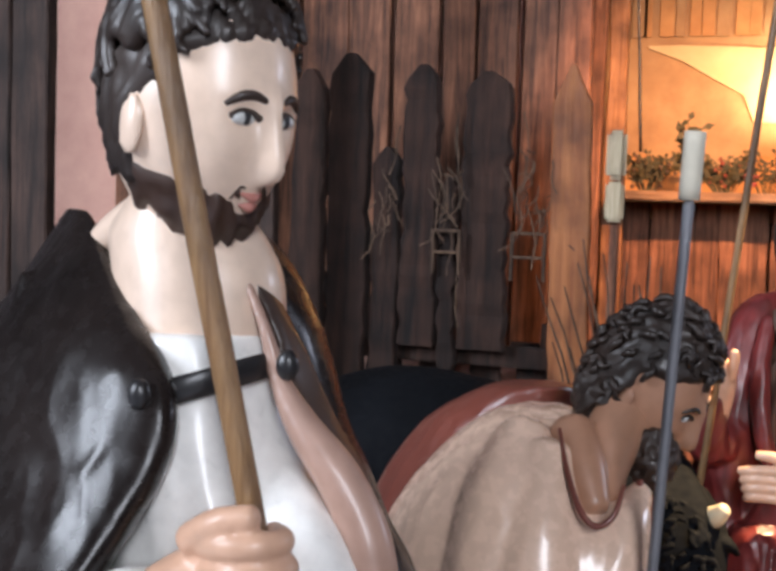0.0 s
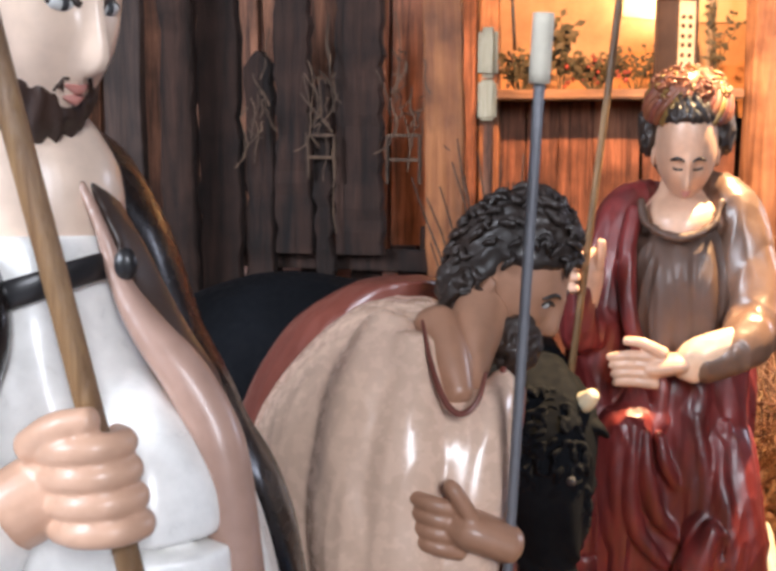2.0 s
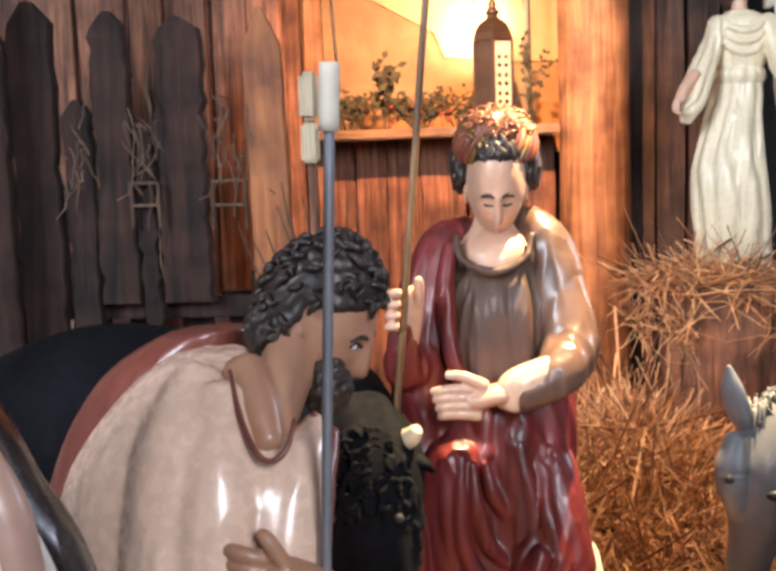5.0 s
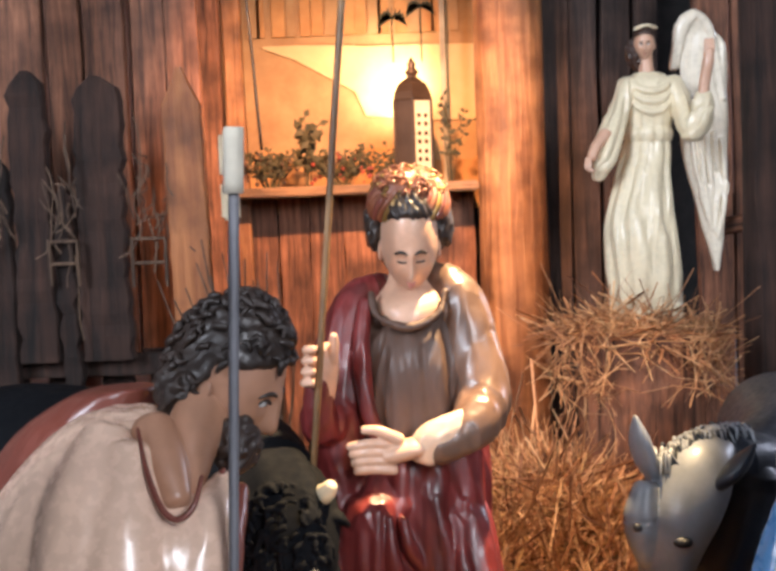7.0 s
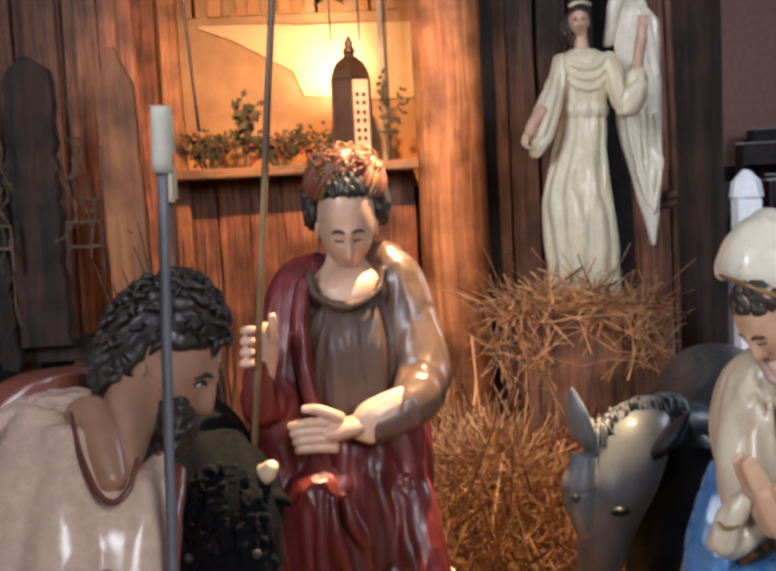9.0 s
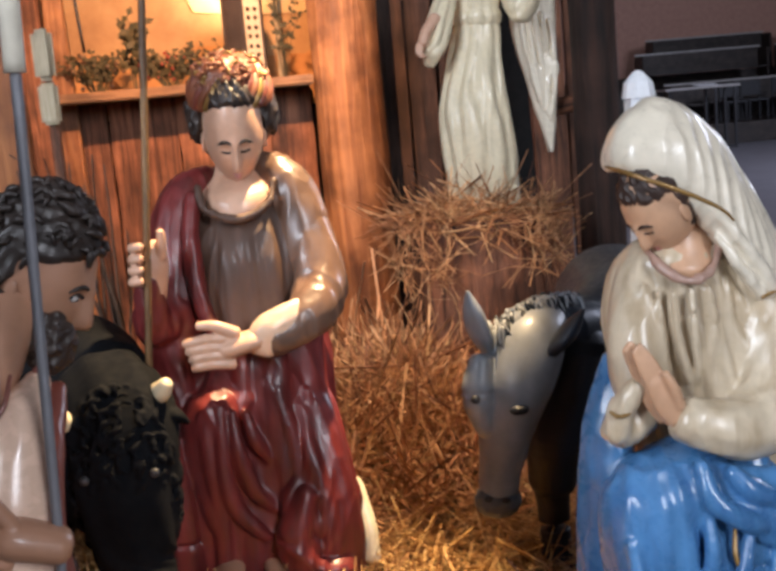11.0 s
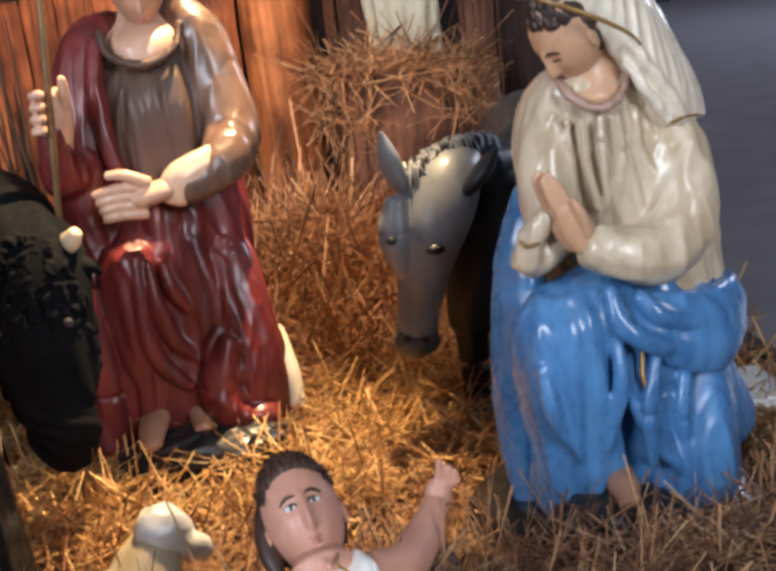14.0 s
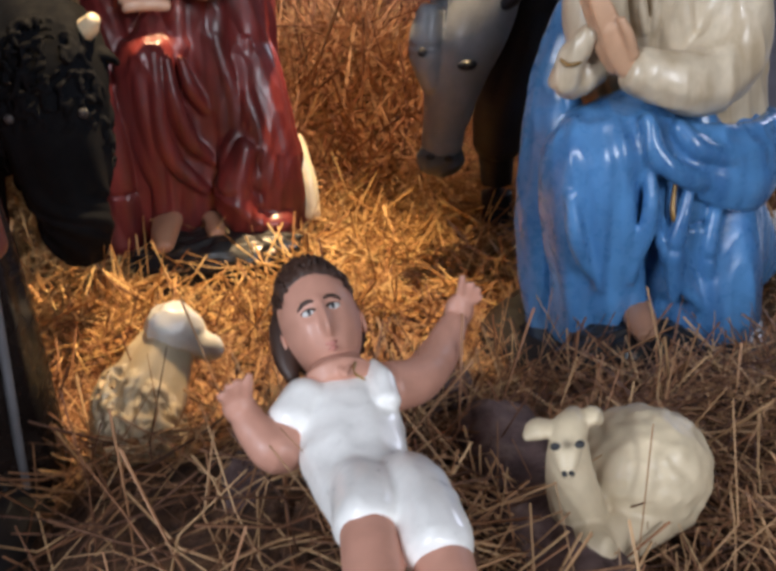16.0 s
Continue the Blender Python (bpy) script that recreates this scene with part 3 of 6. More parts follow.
back_wall = thing("wall_1", (0, 0, 0), "upright weathered red-brown plank wall of the stable", "wall", "", "structure")
board_row(back_wall, edges(-2.22, -0.57, 0.1, 0.17), 3.35, 0.45, 2.5, PLANK, 0.03, 0.011)
low_wall = thing("wall_2", (0, 0, 0), "low reddish plank wall under the shelf", "wall", "", "structure")
board_row(low_wall, edges(-0.72, 0.32, 0.11, 0.18), 4.2, 0, 0.96, PLANK, 0.03, 0.004)
right_wall = thing("wall_3", (0, 0, 0), "grey-brown plank wall behind the angel", "wall", "", "structure")
board_row(right_wall, [0.55, 0.66, 0.78, 0.9, 1.0], 4.2, 0, 2.5, PLANK_GREY, 0.03, 0.012)
board_row(right_wall, [1.06, 1.19, 1.32], 3.9, 0, 2.5, PLANK, 0.03, 0.008)
left_wall = thing("wall_4", (0, 0, 0), "side wall of rough dark upright boards", "wall", "", "structure")
board_row(left_wall, [-2.35, -2.22, -2.08, -1.95], 2.6, 0, 2.4, PLANK_GREY, 0.04, 0.006)
# Sheet added so that openings between the boards read as dark.
backing = part("wall_5", box_bm(-2.6, 1.36, 4.66, 4.72, 0, 2.6), BLACK, None, "black sheet added for the darkness behind the stable")
tagged(backing, "", "wall", "", "structure")
side_panel = part("wall_6", box_bm(-2.75, -0.75, 3.42, 3.45, 0.0, 2.5), PINKWALL, None, "pinkish painted panel behind the boards")
tagged(side_panel, "", "panel", "", "structure")

# painted backdrop seen through the opening
PAINTING = mottled("sand_painting", [(0.25, (0.26, 0.13, 0.05)), (0.5, (0.4, 0.22, 0.09)), (0.75, (0.52, 0.33, 0.15))], 5, 0.7, 0.02)
painting = thing("backdrop", (0, 0, 0), "painted desert town backdrop in warm sand colours", "painting", "", "structure")
part("canvas", box_bm(-0.72, 0.36, 4.5, 4.52, 0.9, 2.5), PAINTING, painting)


def hill_bm(points, y, base):
    bm = bmesh.new()
    top = [bm.verts.new((x, y, z)) for x, z in points]
    low = [bm.verts.new((x, y, base)) for x, z in points]
    for i in range(len(points) - 1):
        bm.faces.new((low[i], low[i + 1], top[i + 1], top[i]))
    return bm


OCHRE = mottled("ochre_paint", [(0.3, (0.4, 0.17, 0.05)), (0.7, (0.55, 0.27, 0.09))], 9, 0.7, 0.02)
PALE = mottled("road_glow_paint", [(0.3, (0.56, 0.38, 0.17)), (0.7, (0.7, 0.5, 0.25))], 5, 0.7, 0.02)
part("dune", hill_bm([(x * 0.06 - 0.72, 1.13 + 0.035 * math.sin(x * 0.7) + 0.01 * math.sin(x * 2.1)) for x in range(19)], 4.494, 0.92), OCHRE, painting)
# Pale wedge: the painted road together with the lamp's glow, put into colour.
bm = bmesh.new()
rays = [(-0.53, 1.585, 1.575), (-0.4, 1.585, 1.525), (-0.27, 1.58, 1.45), (-0.16, 1.575, 1.39), (-0.12, 1.57, 1.29), (0.1, 1.57, 1.265), (0.36, 1.565, 1.26)]
top, low = [bm.verts.new((x, 4.49, a)) for x, a, b in rays], [bm.verts.new((x, 4.49, b)) for x, a, b in rays]
for i in range(len(rays) - 1):
    bm.faces.new((low[i], low[i + 1], top[i + 1], top[i]))
part("road_and_glow", bm, PALE, painting)
for i in range(16):
    x = -0.6 + i * 0.055 + rng.uniform(-0.012, 0.012)
    h = rng.uniform(0.15, 0.4)
    part("painted_house", box_bm(x, x + rng.uniform(0.03, 0.06), 4.488, 4.496, 1.62, 1.62 + h), OCHRE if i % 3 else PAINTING, painting)
for x, z in ((0.0, 1.66), (0.115, 1.7)):
    bm = bmesh.new()
    for k in range(9):
        a = math.pi * k / 8
        p = [(x, 4.486, z + 0.02), (x + 0.05 * math.cos(a), 4.486, z + 0.02 + 0.045 * math.sin(a)), (x + 0.062 * math.cos(a + 0.15), 4.486, z - 0.02 + 0.03 * math.sin(a + 0.1))]
        bm.faces.new([bm.verts.new(q) for q in p])
    stem = [(x - 0.003, 4.486, 1.5), (x + 0.003, 4.486, 1.5), (x + 0.003, 4.486, z + 0.03), (x - 0.003, 4.486, z + 0.03)]
    bm.faces.new([bm.verts.new(q) for q in stem])
    part("painted_palm", bm, LEAF, painting)

# the shelf and the opening's frame
window = thing("window_1", (0, 0, 0), "rough wooden window opening with a deep pine sill", "window", "", "structure")
part("window_sill", box_bm(-0.6, 0.3, 4.0, 4.48, 0.965, 1.0, 0.006), SHELF, window, "pine shelf board")
ob = part("window_frame", board_bm(0.075, 0.05, 2.5, "flat", rng), LOG, window)
ob.location = (-0.6, 4.15, 0)
ob = part("window_frame", board_bm(0.1, 0.05, 2.5, "flat", rng), PLANK, window)
ob.location = (-0.69, 4.1, 0)
ob = part("mullion", box_bm(0.185, 0.205, 4.33, 4.35, 1.0, 2.5, 0.003), CREAMW, window)


def log_bm(r, h, n=40, rows=60, bark=0.07, seed=0):
    bm = bmesh.new()
    rings = []
    for i in range(rows + 1):
        z = h * i / rows
        ring = []
        for j in range(n):
            a = 2 * math.pi * j / n
            k = 1 + bark * noise.noise((math.cos(a) * 3 + seed, math.sin(a) * 3, z * 1.6)) + bark * 0.5 * noise.noise((math.cos(a) * 9, math.sin(a) * 9 + seed, z * 2.5))
            ring.append(bm.verts.new((r * k * math.cos(a), r * k * math.sin(a), z)))
        rings.append(ring)
    for a, b in zip(rings, rings[1:]):
        for j in range(n):
            bm.faces.new((a[j], a[(j + 1) % n], b[(j + 1) % n], b[j]))
    bm.faces.new(rings[-1])
    return bm


pillar = part("post", log_bm(0.125, 2.5, seed=3), LOG, None, "thick orange-brown peeled log post lit by a lamp", True)
pillar.location = (0.425, 4.05, 0)
tagged(pillar, "", "post", "", "structure")
side_post = part("post", log_bm(0.07, 2.5, 28, 60, 0.16, 8), SLAB, None, "dark rough-barked corner post of the stable", True)
side_post.location = (1.11, 3.3, 0)
tagged(side_post, "", "post", "", "structure")
rail = part("rail", log_bm(0.028, 0.16, 18, 10, 0.05, 5), PLANK, None, "short sawn-off wooden rail stub", True)
rail.matrix_world = pose(0.99, 3.42, 0.81, 0, 82, 0)
tagged(rail, "", "rail", "", "structure")

# slab pickets hung in front of the plank wall
fence = thing("picket_fence", (0, 0, 0), "row of dark bark-slab pickets with rounded tops", "fence")
for x0, x1, zt, zb in ((-1.37, -1.27, 1.3, 0.0), (-1.25, -1.13, 1.34, 0.0), (-1.12, -1.04, 1.08, 0.0), (-1.03, -0.93, 1.31, 0.52), (-0.86, -0.73, 1.29, 0.52), (-0.92, -0.87, 1.0, 0.3)):
    ob = part("picket", board_bm(x1 - x0, 0.04, zt - zb, "round", rng, 0.008, 24), SLAB, fence)
    ob.location = ((x0 + x1) / 2, 2.95 + rng.uniform(-0.02, 0.02), zb)
for x0, x1 in ((-1.5, -1.39), (-1.36, -1.28), (-1.14, -1.06), (-1.0, -0.94), (-0.84, -0.76), (-0.72, -0.64), (-0.64, -0.58)):
    ob = part("picket", board_bm(x1 - x0, 0.03, rng.uniform(0.5, 0.75), "flat", rng, 0.012, 8), SLAB, fence)
    ob.location = ((x0 + x1) / 2, 3.08, 0)
for z in (0.25, 0.5):
    part("cross_rail", box_bm(-1.4, -0.45, 3.0, 3.03, z - 0.03, z + 0.03, 0.004), SLAB, fence)
picket = part("pointed_picket", board_bm(0.105, 0.028, 1.3, "point", rng, 0.003, 26), PINE, None, "pointed pine picket coloured orange as if lit by a lamp")
picket.location = (-0.53, 2.92, 0.0)
picket.rotation_euler = (0, radians(-1.2), 0)
tagged(picket, "", "picket")
strip = thing("cream_strip", (-0.436, 2.93, 0), "narrow cream-painted carved wooden strip beside the picket", "trim")
part("post", box_bm(-0.012, 0.012, 0.01, 0.035, 0, 1.0, 0.003), PLANK, strip)
part("upper_block", box_bm(-0.026, 0.026, -0.02, 0.012, 1.0, 1.13, 0.012), CREAMW, strip)
part("lower_block", box_bm(-0.024, 0.024, -0.02, 0.012, 0.89, 0.995, 0.008), CREAMW, strip)
behind_board = part("upright_board", board_bm(0.11, 0.03, 2.3, "flat", rng, 0.004, 12), PLANK_GREY, None, "dull brown upright sawn board of the side wall")
behind_board.location = (-1.36, 2.7, 0)
tagged(behind_board, "", "board")

# ---- straw ----


def strands(name, n, where, length, radius, mat, label, seed, lift=0.35, curl=0.35):
    """Loose bent stalks with three sides, scattered by where(rng) -> x, y, z, and joined."""
    g = np.random.default_rng(seed)
    base = np.array([where(g) for _ in range(n)])
    yaw = g.uniform(0, 2 * np.pi, n)
    tilt = g.normal(0.08, lift, n)
    d = np.stack([np.cos(yaw) * np.cos(tilt), np.sin(yaw) * np.cos(tilt), np.sin(tilt)], 1)
    up = np.array([0, 0, 1.0])
    side = np.cross(d, up)
    side /= np.linalg.norm(side, axis=1, keepdims=True) + 1e-6
    nor = np.cross(side, d)
    ln, rad = g.uniform(*length, n)[:, None], g.uniform(*radius, n)[:, None]
    bend, sway = g.normal(0, curl, (n, 1)), g.normal(0, curl, (n, 1))
    rings = []
    for s in (0, 0.33, 0.66, 1.0):
        c = base + d * ln * (s - 0.5) + nor * ln * bend * (s - 0.5) ** 2 * 2 + side * ln * sway * (s - 0.5) ** 2 * 2
        w = rad * (1.0 - 0.55 * s)
        rings += [c + w * (side * math.cos(q) + nor * math.sin(q)) for q in (0.5, 2.6, 4.7)]
    v = np.stack(rings, 1).reshape(-1, 3)
    quad = []
    for k in range(3):
        for j in range(3):
            quad.append((k * 3 + j, k * 3 + (j + 1) % 3, k * 3 + 3 + (j + 1) % 3, k * 3 + 3 + j))
    f = (np.array(quad)[None] + (np.arange(n) * 12)[:, None, None]).reshape(-1, 4)
    me = bpy.data.meshes.new(name)
    me.vertices.add(len(v))
    me.vertices.foreach_set("co", v.ravel())
    me.loops.add(f.size)
    me.loops.foreach_set("vertex_index", f.ravel().astype(np.int32))
    me.polygons.add(len(f))
    me.polygons.foreach_set("loop_start", np.arange(0, f.size, 4, dtype=np.int32))
    me.update(calc_edges=True)
    me.materials.append(mat)
    return tagged(new(name, me), label, "straw", "", "stuff")


def on_ground(x0, x1, y0, y1, top=0.03):
    def where(g):
        x, y = g.uniform(x0, x1), g.uniform(y0, y1)
        # Thinned at the front left so the dark bed stands in for shade.
        while g.uniform(0, 1) > (0.3 if x < 0.12 and y < 1.05 else 0.2 if math.hypot(x - 0.56, y - 1.2) < 0.1 or math.hypot(x - 0.03, y - 1.76) < 0.13 else 1):
            x, y = g.uniform(x0, x1), g.uniform(y0, y1)
        return x, y, height(x, y) + g.uniform(0.0, top)
    return where


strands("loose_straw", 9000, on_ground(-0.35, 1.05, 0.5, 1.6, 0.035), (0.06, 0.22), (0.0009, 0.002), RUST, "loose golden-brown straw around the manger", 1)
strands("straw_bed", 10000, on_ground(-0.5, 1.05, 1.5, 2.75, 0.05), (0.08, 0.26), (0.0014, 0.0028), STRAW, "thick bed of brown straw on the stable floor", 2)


def in_heap(g):
    x, y = g.normal(0.35, 0.18), g.uniform(2.1, 3.05)
    return x, y, height(x, y) + g.uniform(-0.01, 0.07)


strands("straw_heap", 2600, in_heap, (0.1, 0.3), (0.0022, 0.0042), HAY, "tangled heap of reddish straw below the stump", 3, 0.5, 0.7)


def cap_hay(g):
    a, r = g.uniform(0, 6.283), 0.23 * math.sqrt(g.uniform(0, 1))
    return 0.68 + r * math.cos(a), 3.2 + r * math.sin(a) * 0.9, 0.5 + 0.05 * (1 - (r / 0.27) ** 2) + g.uniform(-0.03, 0.03)


strands("stump_straw", 420, cap_hay, (0.12, 0.27), (0.002, 0.0038), HAY, "straw piled over the top of the stump", 5, 0.25, 0.6)


def drape_hay(g):
    a = g.choice([g.uniform(3.2, 4.3), g.uniform(5.1, 6.2)])
    return 0.68 + 0.24 * math.cos(a), 3.2 + 0.24 * math.sin(a), g.uniform(0.38, 0.52) - (0.1 * g.uniform(0, 1) if a < 4.3 else 0)


strands("hanging_straw", 150, drape_hay, (0.1, 0.24), (0.0014, 0.0028), HAY, "straw hanging down the sides of the stump", 6, 1.1)
stump = part("stump", log_bm(0.175, 0.52, 40, 24, 0.09, 12), PLANK, None, "sawn red-brown tree stump under the straw", True)
stump.location = (0.7, 3.2, 0)
tagged(stump, "", "stump")

# ---- the statues ----


def standing_man():
    s = Sculpt(1)
    s.loft([(-0.43, 0.79, 0.0, 0.17, 0.15), (-0.43, 0.78, 0.3, 0.155, 0.14), (-0.432, 0.775, 0.52, 0.138, 0.12), (-0.435, 0.77, 0.62, 0.115, 0.1), (-0.45, 0.768, 0.69, 0.085, 0.086, 0.8), (-0.465, 0.768, 0.745, 0.066, 0.074, 0.6), (-0.47, 0.768, 0.785, 0.064, 0.07, 0.3), (-0.472, 0.77, 0.804, 0.062, 0.067, 0.1), (-0.472, 0.77, 0.808, 0.058, 0.062, 0)], WHITE, 96, 0.03, 11, lean=0.2)
    s.blend = False
    s.tube([(-0.535, 0.735, 0.761, 0.0034), (-0.505, 0.697, 0.762, 0.0034), (-0.475, 0.687, 0.766, 0.0034), (-0.44, 0.694, 0.775, 0.0034), (-0.408, 0.724, 0.786, 0.0034), (-0.398, 0.77, 0.788, 0.0034)], BASE, 16, 8, 2.9)
    s.blend = True
    s.loft([(-0.474, 0.772, 0.77, 0.064, 0.064), (-0.477, 0.775, 0.81, 0.068, 0.06), (-0.482, 0.776, 0.85, 0.07, 0.055), (-0.492, 0.777, 0.88, 0.064, 0.05), (-0.493, 0.775, 0.902, 0.048, 0.043), (-0.487, 0.77, 0.925, 0.04, 0.04), (-0.477, 0.766, 0.95, 0.04, 0.04)], SKIN_PALE, 48)
    s.loft([(-0.5, 0.89, 0.0, 0.24, 0.13), (-0.5, 0.88, 0.5, 0.195, 0.12), (-0.505, 0.865, 0.65, 0.15, 0.105), (-0.507, 0.855, 0.72, 0.122, 0.095), (-0.508, 0.845, 0.8, 0.1, 0.085), (-0.508, 0.835, 0.86, 0.07, 0.07), (-0.515, 0.825, 0.885, 0.05, 0.05), (-0.52, 0.82, 0.9, 0.03, 0.03)], CLOAK, 80, 0.012, 5)
    # cloak over the arm, with its open front edge
    s.slab([(-0.5963, 0.79, 0.8953, -0.6481, 0.85, 0.8943, 0.008), (-0.5211, 0.73, 0.8354, -0.7031, 0.84, 0.8049, 0.03), (-0.4623, 0.69, 0.7937, -0.7626, 0.82, 0.7255, 0.042), (-0.4432, 0.672, 0.7647, -0.8155, 0.81, 0.6483, 0.045), (-0.4431, 0.66, 0.7293, -0.8421, 0.79, 0.5803, 0.045), (-0.4568, 0.64, 0.6916, -0.879, 0.78, 0.5032, 0.045), (-0.4759, 0.61, 0.6479, -0.9408, 0.78, 0.377, 0.045)], CLOAK, 110, 14, 0.03, 4, 0.8)
    # lining along the other front edge
    s.slab([(-0.4388, 0.757, 0.8751, -0.446, 0.79, 0.871, 0.003), (-0.402, 0.745, 0.8156, -0.4048, 0.785, 0.8156, 0.004), (-0.3835, 0.742, 0.7698, -0.3777, 0.78, 0.7684, 0.005), (-0.363, 0.742, 0.7407, -0.3573, 0.775, 0.737, 0.006), (-0.3369, 0.742, 0.7089, -0.3345, 0.77, 0.7047, 0.006), (-0.3204, 0.742, 0.671, -0.3218, 0.768, 0.6636, 0.006), (-0.3076, 0.742, 0.6292, -0.3115, 0.765, 0.621, 0.006)], UMBER, 48, 10, 0, 1, 0.1)
    s.tube([(-0.4437, 0.757, 0.8719, 0.0027), (-0.41, 0.742, 0.8227, 0.0043), (-0.393, 0.738, 0.7805, 0.0073), (-0.3706, 0.734, 0.7468, 0.012), (-0.3447, 0.732, 0.7175, 0.016), (-0.3239, 0.73, 0.6846, 0.0173), (-0.312, 0.728, 0.6496, 0.018), (-0.3023, 0.728, 0.5629, 0.0186)], TAUPE, 24, 10)
    s.tube([(-0.5176, 0.768, 0.8996, 0.0183), (-0.551, 0.775, 0.8828, 0.0156), (-0.5785, 0.782, 0.8655, 0.0122)], SKIN_PALE, 24, 8)
    s.ridges([[(-0.638, 0.775, 0.8385), (-0.6256, 0.735, 0.7619), (-0.6341, 0.7, 0.673)], [(-0.5734, 0.745, 0.8277), (-0.5451, 0.7, 0.7584), (-0.5566, 0.67, 0.6894), (-0.5832, 0.65, 0.6354)], [(-0.4923, 0.69, 0.7789), (-0.4835, 0.665, 0.7343), (-0.5091, 0.645, 0.6872)]], CLOAK, 0.011)
    s.ball((-0.463, 0.664, 0.772), (0.009, 0.008, 0.012), BASE, n=18)
    s.ball((-0.383, 0.732, 0.79), (0.009, 0.008, 0.012), BASE, n=18)
    s.tube([(-0.6, 0.63, 0.52, 0.06), (-0.51, 0.625, 0.58, 0.05), (-0.44, 0.637, 0.63, 0.036)], WHITE, 30, 7, 1, 0.04, 5)
    s.tube([(-0.39, 0.745, 0.7, 0.022), (-0.36, 0.715, 0.655, 0.042), (-0.352, 0.705, 0.6, 0.048), (-0.352, 0.71, 0.45, 0.05)], WHITE, 30, 8, 0.8, 0.04, 4)
    # the closed fist
    s.tube([(-0.45, 0.642, 0.622, 0.026), (-0.42, 0.652, 0.642, 0.028), (-0.39, 0.665, 0.66, 0.028)], SKIN, 20, 5)
    s.ball((-0.4, 0.655, 0.66), (0.025, 0.02, 0.036), SKIN, (0, 15, 0), n=26)
    for k in range(4):
        z = 0.688 - k * 0.0175
        x = -0.366 + k * 0.0035
        s.tube([(x - 0.036, 0.645, z - 0.006, 0.0098), (x - 0.012, 0.63, z - 0.001, 0.0105), (x + 0.01, 0.631, z + 0.001, 0.0098), (x + 0.019, 0.648, z + 0.001, 0.0092), (x + 0.006, 0.664, z, 0.0085)], SKIN, 16, 6)
    s.tube([(-0.41, 0.645, 0.683, 0.012), (-0.385, 0.632, 0.7, 0.0105), (-0.36, 0.632, 0.707, 0.009)], SKIN, 14, 5)
    s.head((-0.472, 0.758, 0.978), (8, 0, 69), 0.91, SKIN_PALE, HAIR, HAIR_BROWN, hairline=0.43, back=0.75, side=0.42)
    s.locks((-0.473, 0.758, 0.984), (0.071, 0.088, 0.116), HAIR, (8, 0, 69), 48, 0.0066, 50, 205, 0.9, 0.07)
    s.locks((-0.473, 0.758, 0.984), (0.068, 0.084, 0.112), HAIR, (8, 0, 69), 26, 0.009, 56, 200)
    return s.done("standing_statue", "glossy plaster statue of a bearded man in white gown", "statue", "", 0.35, 0.0026)


